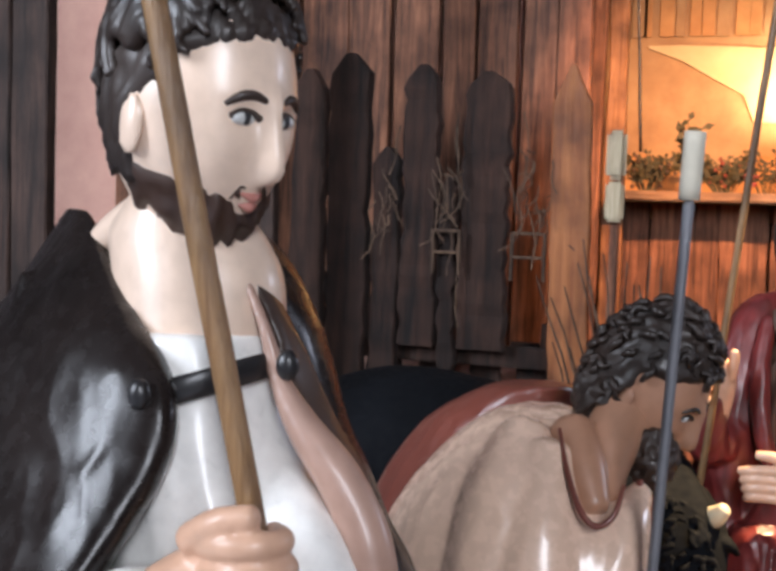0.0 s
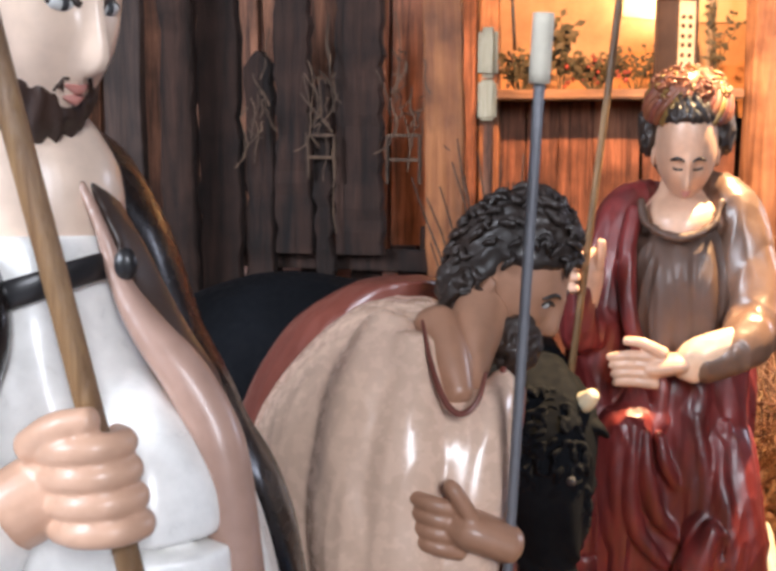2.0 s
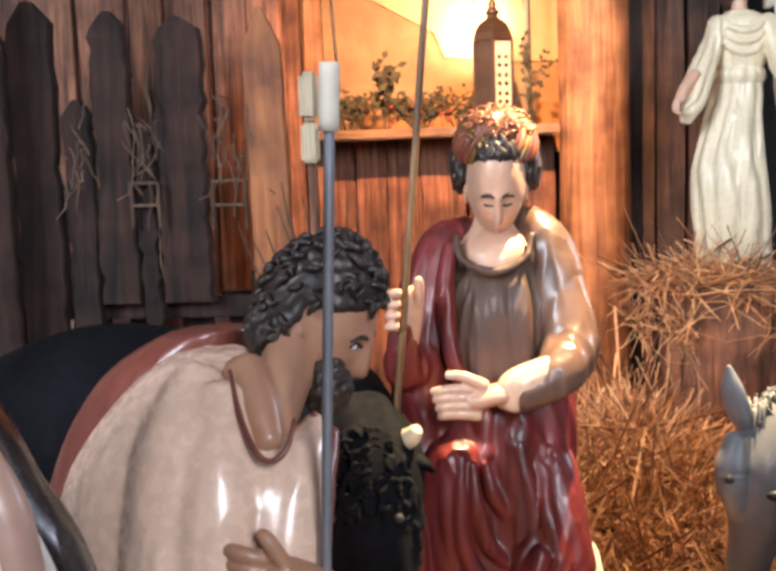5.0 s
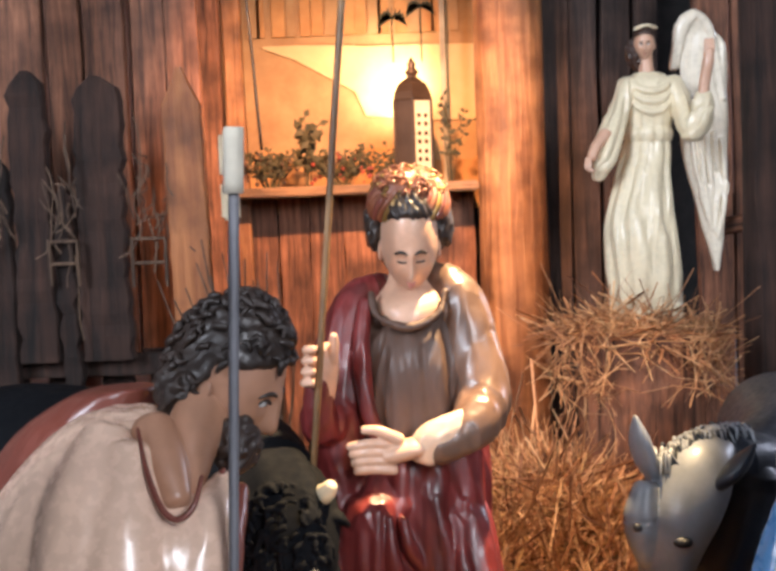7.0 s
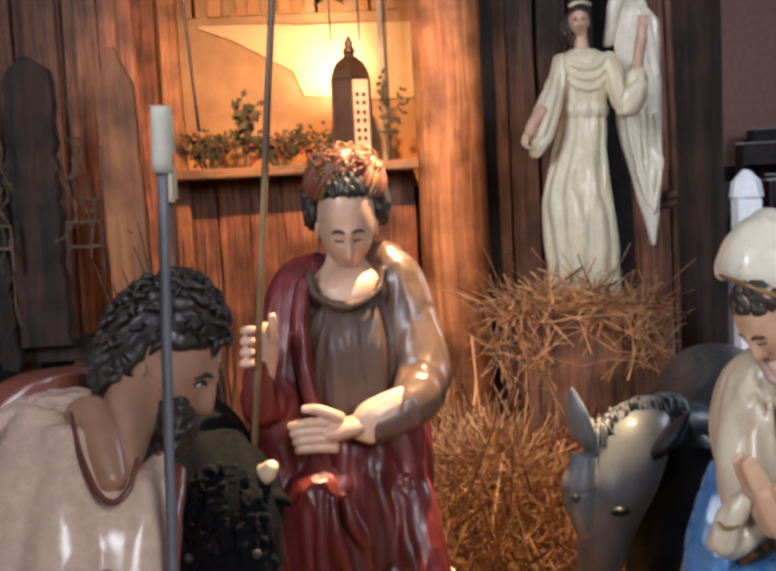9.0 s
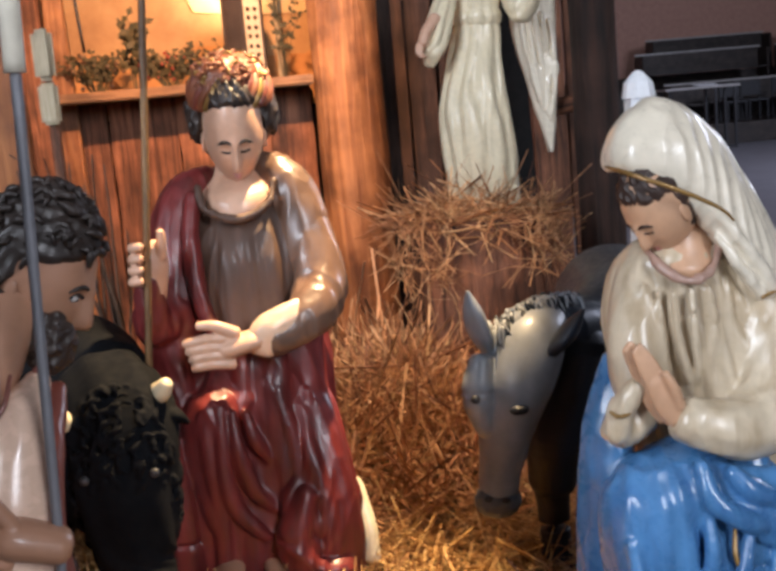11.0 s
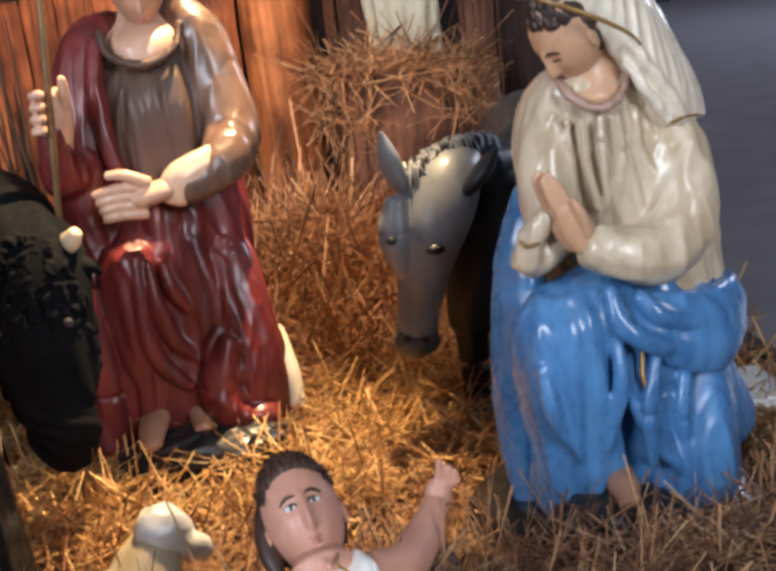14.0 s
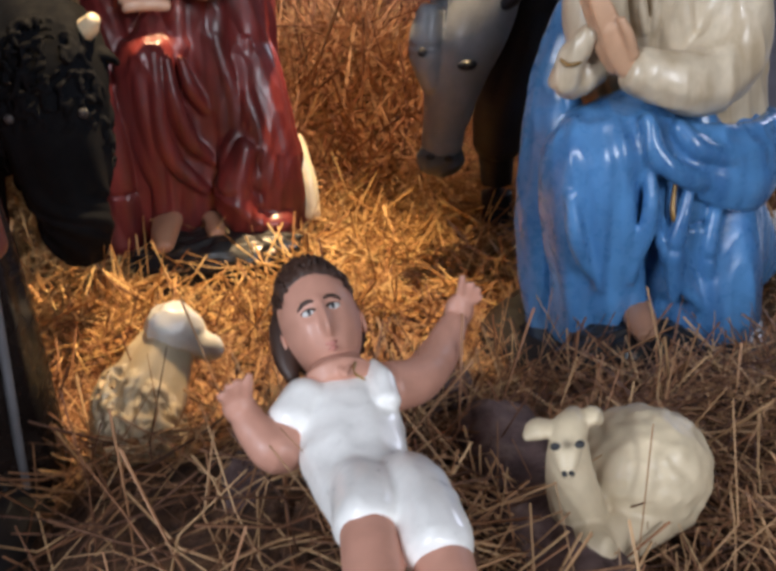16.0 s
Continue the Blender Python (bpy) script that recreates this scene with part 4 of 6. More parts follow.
def kneeling_man():
    s = Sculpt(2)
    s.loft([(-0.36, 1.24, 0.0, 0.19, 0.18), (-0.36, 1.24, 0.3, 0.155, 0.16), (-0.345, 1.22, 0.45, 0.14, 0.15), (-0.33, 1.2, 0.56, 0.12, 0.13, 0.8), (-0.312, 1.2, 0.63, 0.09, 0.1, 0.6), (-0.295, 1.21, 0.675, 0.058, 0.065, 0.4), (-0.285, 1.22, 0.69, 0.03, 0.03, 0.1)], CREAM, 90, 0.012, 9)
    s.loft([(-0.42, 1.37, 0.0, 0.2, 0.15), (-0.41, 1.37, 0.38, 0.15, 0.14), (-0.395, 1.36, 0.52, 0.135, 0.13), (-0.365, 1.34, 0.63, 0.1, 0.1), (-0.32, 1.31, 0.69, 0.06, 0.06), (-0.29, 1.28, 0.705, 0.02, 0.03)], MAROON, 70, 0.03, 7)
    s.tube([(-0.29, 1.15, 0.67, 0.03), (-0.3, 1.11, 0.6, 0.052), (-0.305, 1.085, 0.5, 0.056), (-0.29, 1.065, 0.42, 0.05), (-0.24, 1.05, 0.4, 0.04)], CREAM, 34, 7, 1, 0.02, 5)
    s.tube([(-0.222, 1.13, 0.6, 0.03), (-0.215, 1.11, 0.55, 0.046), (-0.22, 1.1, 0.47, 0.056), (-0.22, 1.1, 0.42, 0.056)], CREAM, 34, 7, 1, 0.02, 5)
    s.tube([(-0.215, 1.12, 0.43, 0.065), (-0.21, 1.12, 0.3, 0.07), (-0.205, 1.12, 0.12, 0.075), (-0.205, 1.12, 0.0, 0.08)], CLOAK, 40, 8, 1, 0.06, 9)
    s.tube([(-0.16, 1.2, 0.6, 0.01), (-0.165, 1.14, 0.55, 0.016), (-0.168, 1.1, 0.48, 0.018), (-0.16, 1.09, 0.38, 0.02)], MAROON, 14, 6)
    s.tube([(-0.258, 1.165, 0.67, 0.005), (-0.246, 1.132, 0.625, 0.006), (-0.222, 1.112, 0.59, 0.006), (-0.195, 1.112, 0.585, 0.006), (-0.176, 1.13, 0.6, 0.005), (-0.17, 1.16, 0.63, 0.005)], MAROON, 12, 6)
    s.tube([(-0.262, 1.13, 0.655, 0.032), (-0.265, 1.1, 0.57, 0.055), (-0.265, 1.085, 0.48, 0.062), (-0.26, 1.07, 0.4, 0.062)], CREAM, 34, 8)
    s.tube([(-0.17, 1.165, 0.62, 0.012), (-0.182, 1.12, 0.585, 0.028), (-0.195, 1.1, 0.52, 0.042), (-0.205, 1.09, 0.44, 0.046)], CREAM, 30, 8)
    s.tube([(-0.212, 1.115, 0.585, 0.008), (-0.212, 1.14, 0.615, 0.022), (-0.208, 1.175, 0.655, 0.03), (-0.195, 1.22, 0.7, 0.032)], SKIN_TAN, 30, 7)
    s.tube([(-0.244, 1.16, 0.6778, 0.024), (-0.2254, 1.128, 0.6424, 0.0243), (-0.2089, 1.104, 0.6133, 0.0158)], SKIN_TAN, 30, 8)
    s.blend = False
    s.tube([(-0.251, 1.125, 0.6844, 0.002), (-0.234, 1.088, 0.6464, 0.003), (-0.2173, 1.07, 0.616, 0.0034), (-0.2011, 1.066, 0.6044, 0.0034), (-0.1857, 1.072, 0.6159, 0.003), (-0.1793, 1.088, 0.6419, 0.002)], MAROON, 14, 7)
    s.blend = True
    s.loft([(-0.23, 1.0, -0.01, 0.1, 0.24), (-0.23, 1.0, 0.09, 0.09, 0.22), (-0.235, 1.02, 0.13, 0.06, 0.16)], BASE, 48, 0.06, 5)
    s.tube([(-0.15, 1.06, 0.478, 0.024), (-0.185, 1.05, 0.493, 0.026), (-0.2, 1.048, 0.498, 0.022)], SKIN_TAN, 18, 5, 0.8)
    for k in range(4):
        z = 0.521 - k * 0.014
        s.tube([(-0.195, 1.045, z - 0.008, 0.0085), (-0.22, 1.035, z, 0.0088), (-0.24, 1.04, z + 0.004, 0.0078), (-0.252, 1.05, z + 0.003, 0.006)], SKIN_TAN, 12, 4)
    s.tube([(-0.185, 1.04, 0.508, 0.009), (-0.2, 1.035, 0.535, 0.0085), (-0.208, 1.037, 0.542, 0.007)], SKIN_TAN, 12, 4)
    s.head((-0.176, 1.24, 0.722), (28, 0, 74), 0.76, SKIN_TAN, HAIR, HAIR, curl=150, hairline=0.42, back=0.9, lock=0.012, side=0.12)
    s.ball((-0.222, 1.22, 0.705), (0.03, 0.034, 0.036), HAIR, n=26, lump=0.3, freq=5)
    s.curls((-0.222, 1.22, 0.705), (0.03, 0.034, 0.036), HAIR, (0, 0, 0), 40, 0.009, lambda d: True)
    s.curls((-0.165, 1.205, 0.65), (0.026, 0.026, 0.03), HAIR, (0, 0, 0), 46, 0.01, lambda d: True)
    s.ball((-0.165, 1.205, 0.65), (0.028, 0.028, 0.034), HAIR, n=26, lump=0.35, freq=6)
    return s.done("kneeling_statue", "glossy plaster statue of a bowed kneeling man in cream robe", "statue", "", 0.35)


def young_man():
    s = Sculpt(3)
    s.loft([(0.03, 1.98, 0.05, 0.15, 0.13), (0.03, 1.97, 0.16, 0.145, 0.125), (0.035, 1.98, 0.3, 0.13, 0.12), (0.04, 1.99, 0.42, 0.125, 0.11), (0.04, 2.0, 0.5, 0.118, 0.1)], RED, 90, 0.08, 10)
    s.loft([(0.04, 2.0, 0.44, 0.118, 0.1), (0.04, 2.0, 0.53, 0.112, 0.095), (0.038, 2.0, 0.63, 0.108, 0.088), (0.036, 2.015, 0.7, 0.1, 0.068), (0.034, 2.03, 0.735, 0.078, 0.055), (0.032, 2.03, 0.75, 0.04, 0.04)], BROWN, 90, 0.05, 16, lean=0.1)
    s.loft([(0.032, 1.965, 0.69, 0.03, 0.04), (0.032, 1.968, 0.708, 0.054, 0.048), (0.033, 1.982, 0.738, 0.062, 0.05), (0.036, 2.016, 0.772, 0.042, 0.036), (0.036, 2.02, 0.82, 0.034, 0.034)], SKIN, 44)
    s.tube([(-0.035, 1.955, 0.755, 0.005), (-0.022, 1.93, 0.715, 0.006), (0.03, 1.916, 0.695, 0.006), (0.083, 1.93, 0.715, 0.006), (0.098, 1.955, 0.755, 0.005)], BROWN, 10, 6)
    # red mantle on one side, pale one on the other
    s.tube([(-0.01, 2.05, 0.765, 0.02), (-0.06, 2.01, 0.74, 0.035), (-0.09, 1.98, 0.66, 0.045), (-0.095, 1.96, 0.56, 0.05), (-0.1, 1.95, 0.46, 0.055), (-0.12, 1.92, 0.25, 0.055), (-0.135, 1.9, 0.05, 0.06)], RED, 36, 7, 1.0, 0.06, 4)
    s.tube([(-0.045, 1.955, 0.74, 0.01), (-0.055, 1.925, 0.66, 0.014), (-0.045, 1.905, 0.56, 0.014), (-0.02, 1.9, 0.48, 0.012)], RED, 12, 6)
    s.tube([(0.07, 2.02, 0.785, 0.02), (0.112, 2.0, 0.755, 0.038), (0.138, 1.98, 0.69, 0.045), (0.145, 1.96, 0.61, 0.042)], MANTLE, 34, 7, 1, 0.02, 4)
    s.tube([(0.15, 1.97, 0.66, 0.04), (0.162, 1.93, 0.57, 0.045), (0.14, 1.88, 0.53, 0.042), (0.1, 1.86, 0.51, 0.036), (0.065, 1.85, 0.5, 0.036)], MANTLE, 30, 7, 1, 0.06, 4)
    # Pale cuff: the spot's bright light is put into its colour.
    s.tube([(0.12, 1.86, 0.535, 0.022), (0.085, 1.848, 0.52, 0.028), (0.06, 1.845, 0.505, 0.03), (0.05, 1.845, 0.48, 0.022)], LIT_CUFF, 22, 6, 1, 0.12, 4)
    s.tube([(0.07, 1.85, 0.5, 0.026), (0.03, 1.84, 0.497, 0.03), (0.0, 1.838, 0.49, 0.03), (-0.015, 1.84, 0.485, 0.024)], SKIN, 22, 6, 0.6)
    for k in range(4):
        z = 0.51 - k * 0.0145
        s.tube([(0.0, 1.83, z - 0.004, 0.009), (-0.035, 1.822, z + 0.001, 0.0092), (-0.06, 1.826, z - 0.002, 0.0082), (-0.078 + 0.004 * k, 1.835, z - 0.006, 0.0065)], SKIN, 12, 4)
    s.tube([(0.01, 1.825, 0.515, 0.011), (-0.025, 1.82, 0.532, 0.0095), (-0.052, 1.825, 0.534, 0.0075)], SKIN, 12, 4)
    # raised fist on the staff
    s.tube([(-0.09, 1.96, 0.56, 0.045), (-0.125, 1.9, 0.53, 0.036), (-0.128, 1.87, 0.57, 0.026), (-0.122, 1.86, 0.62, 0.022)], RED, 22, 6, 1, 0.08, 4)
    s.tube([(-0.118, 1.865, 0.58, 0.02), (-0.112, 1.86, 0.63, 0.024), (-0.11, 1.858, 0.67, 0.02)], SKIN, 18, 5, 0.8)
    for k in range(4):
        z = 0.672 - k * 0.0185
        x = -0.118 - k * 0.0018
        s.tube([(x + 0.008, 1.85, z - 0.006, 0.008), (x - 0.014, 1.834, z - 0.002, 0.0085), (x - 0.023, 1.815, z + 0.002, 0.008), (x - 0.008, 1.805, z + 0.004, 0.007)], SKIN, 12, 4)
    s.tube([(-0.1, 1.85, 0.65, 0.009), (-0.096, 1.84, 0.68, 0.0085), (-0.096, 1.835, 0.695, 0.007)], SKIN, 12, 4)
    # legs under the cloth
    s.tube([(0.01, 1.98, 0.4, 0.075), (-0.02, 1.93, 0.375, 0.068), (-0.04, 1.9, 0.36, 0.055)], RED, 34, 7, 1, 0.04, 5)
    s.loft([(-0.045, 1.9, 0.06, 0.065, 0.055, 1), (-0.05, 1.89, 0.2, 0.058, 0.055, 1), (-0.052, 1.882, 0.32, 0.056, 0.052, 0.7), (-0.048, 1.885, 0.39, 0.045, 0.045, 0.3), (-0.04, 1.89, 0.41, 0.02, 0.02, 0)], RED, 60, 0.12, 7, lean=0.3)
    s.loft([(0.13, 1.92, 0.05, 0.07, 0.07, 1), (0.125, 1.9, 0.14, 0.07, 0.07, 1), (0.115, 1.91, 0.26, 0.065, 0.065, 0.8), (0.1, 1.94, 0.36, 0.06, 0.06, 0.5), (0.09, 1.96, 0.42, 0.03, 0.03, 0.1)], RED, 60, 0.1, 8, lean=0.4)
    s.tube([(0.1, 1.84, 0.22, 0.02), (0.07, 1.83, 0.15, 0.03), (0.09, 1.83, 0.09, 0.03), (0.15, 1.85, 0.07, 0.03)], RED, 20, 6, 1, 0.1, 4)
    s.ridges([[(-0.0507, 1.866, 0.4038), (-0.0698, 1.856, 0.3221), (-0.0686, 1.846, 0.218), (-0.0444, 1.846, 0.1358)], [(-0.0319, 1.846, 0.3884), (-0.0387, 1.836, 0.2963), (-0.024, 1.836, 0.2087), (0.0251, 1.846, 0.1453)], [(-0.0134, 1.846, 0.3766), (-0.0076, 1.836, 0.2995), (0.0129, 1.846, 0.2299), (0.0564, 1.866, 0.178)], [(0.0102, 1.856, 0.3699), (0.0222, 1.856, 0.3148), (0.0518, 1.876, 0.2583)], [(0.0652, 1.876, 0.3996), (0.0851, 1.866, 0.3098), (0.0815, 1.856, 0.2321)], [(0.115, 1.896, 0.3866), (0.1186, 1.886, 0.2981), (0.1164, 1.866, 0.2315)]], RED, 0.012)
    s.ridges([[(0.0951, 1.866, 0.2628), (0.0663, 1.846, 0.2018), (0.076, 1.836, 0.144), (0.1202, 1.846, 0.1176), (0.1594, 1.866, 0.1351), (0.1667, 1.886, 0.2064)], [(0.1189, 1.856, 0.2526), (0.1013, 1.846, 0.1953), (0.1164, 1.846, 0.1509), (0.148, 1.866, 0.1794)]], RED, 0.016)
    s.tube([(-0.1449, 1.86, 0.421, 0.0154), (-0.1334, 1.86, 0.3497, 0.0239), (-0.1221, 1.86, 0.2501, 0.0291), (-0.1145, 1.86, 0.1485, 0.0257), (-0.1135, 1.86, 0.0551, 0.0188)], RED, 24, 8)
    s.ball((0.03, 1.81, 0.045), (0.15, 0.065, 0.04), BASE, n=30, lump=0.2)
    s.tube([(-0.045, 1.85, 0.1, 0.026), (-0.05, 1.8, 0.095, 0.024), (-0.052, 1.765, 0.085, 0.018)], SKIN_TAN, 20, 5, 0.7)
    s.tube([(0.03, 1.85, 0.095, 0.02), (0.035, 1.8, 0.085, 0.016)], SKIN_TAN, 16, 5, 0.7)
    s.tube([(0.185, 1.93, 0.2, 0.014), (0.198, 1.9, 0.13, 0.018), (0.203, 1.88, 0.07, 0.014)], IVORY, 14, 6)
    s.loft([(0.02, 1.94, -0.01, 0.18, 0.17), (0.02, 1.94, 0.035, 0.175, 0.165), (0.02, 1.94, 0.05, 0.15, 0.14)], BASE, 40, 0.04, 5)
    s.head((0.037, 1.978, 0.846), (26, 0, 2), 0.84, SKIN, HAIR, lids=True, hairline=0.64, side=0.02, narrow=0.88)
    for e in (-1, 1):
        s.ball((0.037 + e * 0.06, 2.01, 0.872), (0.022, 0.045, 0.046), HAIR, n=22, lump=0.3, freq=5)
    # rolled turban of twisted strands
    s.blend = False
    for k in range(30):
        a = 2 * math.pi * k / 30
        rows = []
        for q in range(5):
            t = q / 4
            r = 0.063 + 0.013 * math.sin(t * math.pi)
            b = a + (t - 0.5) * 0.7
            rows.append((0.038 + r * math.cos(b) * (1.05 - 0.35 * t), 1.996 + r * math.sin(b) * (1.2 - 0.35 * t), 0.894 + 0.07 * t + 0.012 * math.sin(b), 0.0078))
        s.tube(rows, (TURBAN, MAROON, TURBAN, GOLD, MAROON, TURBAN)[k % 6], 8, 3)
    s.ball((0.038, 1.998, 0.928), (0.066, 0.08, 0.05), TURBAN, n=40, lump=0.2, freq=14)
    s.curls((0.038, 1.998, 0.928), (0.069, 0.083, 0.053), GOLD, (0, 0, 0), 60, 0.0055, lambda d: d.z > -0.3)
    s.curls((0.038, 1.998, 0.928), (0.069, 0.083, 0.053), TURBAN, (0, 0, 0), 130, 0.0065, lambda d: d.z > -0.4)
    return s.done("young_man_statue", "plaster statue of a young man in red robe and turban", "statue")


def angel():
    s = Sculpt(4)
    s.loft([(0.74, 3.28, 0.55, 0.1, 0.08, 1), (0.735, 3.27, 0.65, 0.108, 0.085, 1), (0.725, 3.27, 0.8, 0.105, 0.085, 1), (0.74, 3.29, 0.95, 0.085, 0.07, 1), (0.755, 3.3, 1.05, 0.07, 0.055, 0.7), (0.76, 3.3, 1.1, 0.062, 0.05, 0.3), (0.765, 3.3, 1.18, 0.075, 0.055, 0.3), (0.765, 3.3, 1.25, 0.075, 0.05, 0.2), (0.762, 3.3, 1.28, 0.035, 0.03, 0)], IVORY, 96, 0.09, 10, lean=0.15)
    s.loft([(0.76, 3.3, 1.08, 0.066, 0.054), (0.76, 3.3, 1.1, 0.07, 0.058), (0.76, 3.3, 1.115, 0.066, 0.054)], IVORY, 48, 0.05, 14)
    for k in range(3):
        s.tube([(0.7, 3.27, 1.255 - k * 0.025, 0.006), (0.74, 3.245, 1.225 - k * 0.03, 0.008), (0.79, 3.245, 1.225 - k * 0.03, 0.008), (0.83, 3.27, 1.26 - k * 0.025, 0.006)], IVORY, 10, 6)
    s.loft([(0.76, 3.295, 1.26, 0.026, 0.026), (0.758, 3.295, 1.31, 0.02, 0.02), (0.755, 3.29, 1.34, 0.021, 0.021)], SKIN, 24)
    s.head((0.752, 3.285, 1.365), (8, 0, -10), 0.42, SKIN, HAIR_BROWN, hairline=0.5)
    s.ball((0.735, 3.31, 1.34), (0.034, 0.03, 0.05), HAIR_BROWN, n=24, lump=0.3, freq=6)
    s.tube([(0.72, 3.265, 1.405, 0.004), (0.75, 3.25, 1.413, 0.005), (0.785, 3.27, 1.408, 0.004)], IVORY, 8, 5)
    # lowered arm with a wide sleeve
    s.tube([(0.7, 3.28, 1.25, 0.03), (0.665, 3.26, 1.16, 0.032), (0.64, 3.24, 1.1, 0.04), (0.61, 3.22, 1.02, 0.04), (0.595, 3.22, 0.975, 0.02)], IVORY, 26, 6, 0.8, 0.12, 4)
    s.tube([(0.62, 3.21, 1.1, 0.02), (0.585, 3.19, 1.06, 0.016), (0.572, 3.18, 1.03, 0.015)], SKIN, 14, 5)
    for k in range(4):
        s.tube([(0.57 - k * 0.004, 3.18, 1.035 - k * 0.002, 0.006), (0.558 - 0.004 * k + 0.008, 3.172, 1.012 - k * 0.003, 0.0055), (0.562 + k * 0.005, 3.17, 0.992, 0.0045)], SKIN, 9, 4)
    # raised arm
    s.tube([(0.83, 3.29, 1.25, 0.03), (0.86, 3.26, 1.16, 0.036), (0.875, 3.22, 1.1, 0.036), (0.895, 3.2, 1.14, 0.034), (0.9, 3.2, 1.2, 0.024)], IVORY, 26, 6, 0.9, 0.12, 4)
    s.tube([(0.895, 3.2, 1.17, 0.018), (0.905, 3.195, 1.25, 0.016), (0.912, 3.19, 1.29, 0.017), (0.915, 3.187, 1.325, 0.013)], SKIN, 14, 5)
    for k in range(4):
        s.tube([(0.903 + k * 0.007, 3.187, 1.31, 0.0052), (0.903 + k * 0.008, 3.184, 1.34 + 0.004 * (k in (1, 2)), 0.0045), (0.905 + k * 0.007, 3.186, 1.358, 0.0035)], SKIN, 9, 4)
    # wing: a blade of layered feathers
    path = spline([(0.91, 3.36, 1.43, 0.05), (0.945, 3.37, 1.36, 0.07), (0.95, 3.38, 1.2, 0.07), (0.95, 3.38, 1.05, 0.07), (0.965, 3.38, 0.9, 0.05), (0.975, 3.38, 0.78, 0.028), (0.98, 3.38, 0.68, 0.006)], 8)
    rings = []
    for x, y, z, w in path:
        rings.append([(x + w * math.cos(a), y + 0.012 * math.sin(a) + 0.004 * math.sin(x * 90), z) for a in [2 * math.pi * j / 24 for j in range(24)]])
    s.grid(rings, VEIL)
    s.tube([(0.86, 3.38, 1.3, 0.014), (0.885, 3.365, 1.42, 0.022), (0.925, 3.36, 1.45, 0.02), (0.975, 3.365, 1.38, 0.012), (1.005, 3.37, 1.2, 0.008)], VEIL, 14, 7)
    for k in range(5):
        x = 0.905 + k * 0.022
        s.tube([(x, 3.362, 1.16 - k * 0.02, 0.011), (x + 0.012, 3.36, 1.0 - 0.02 * k, 0.012), (0.95 + k * 0.008, 3.362, 0.84 - 0.015 * k, 0.008)], VEIL, 10, 6, 0.5)
    s.tube([(0.82, 3.25, 0.6, 0.022), (0.81, 3.22, 0.565, 0.024), (0.8, 3.19, 0.555, 0.018)], IVORY, 14, 5)
    return s.done("angel_statue", "ivory-robed plaster angel statue with one tall wing", "statue", "", 1.0)


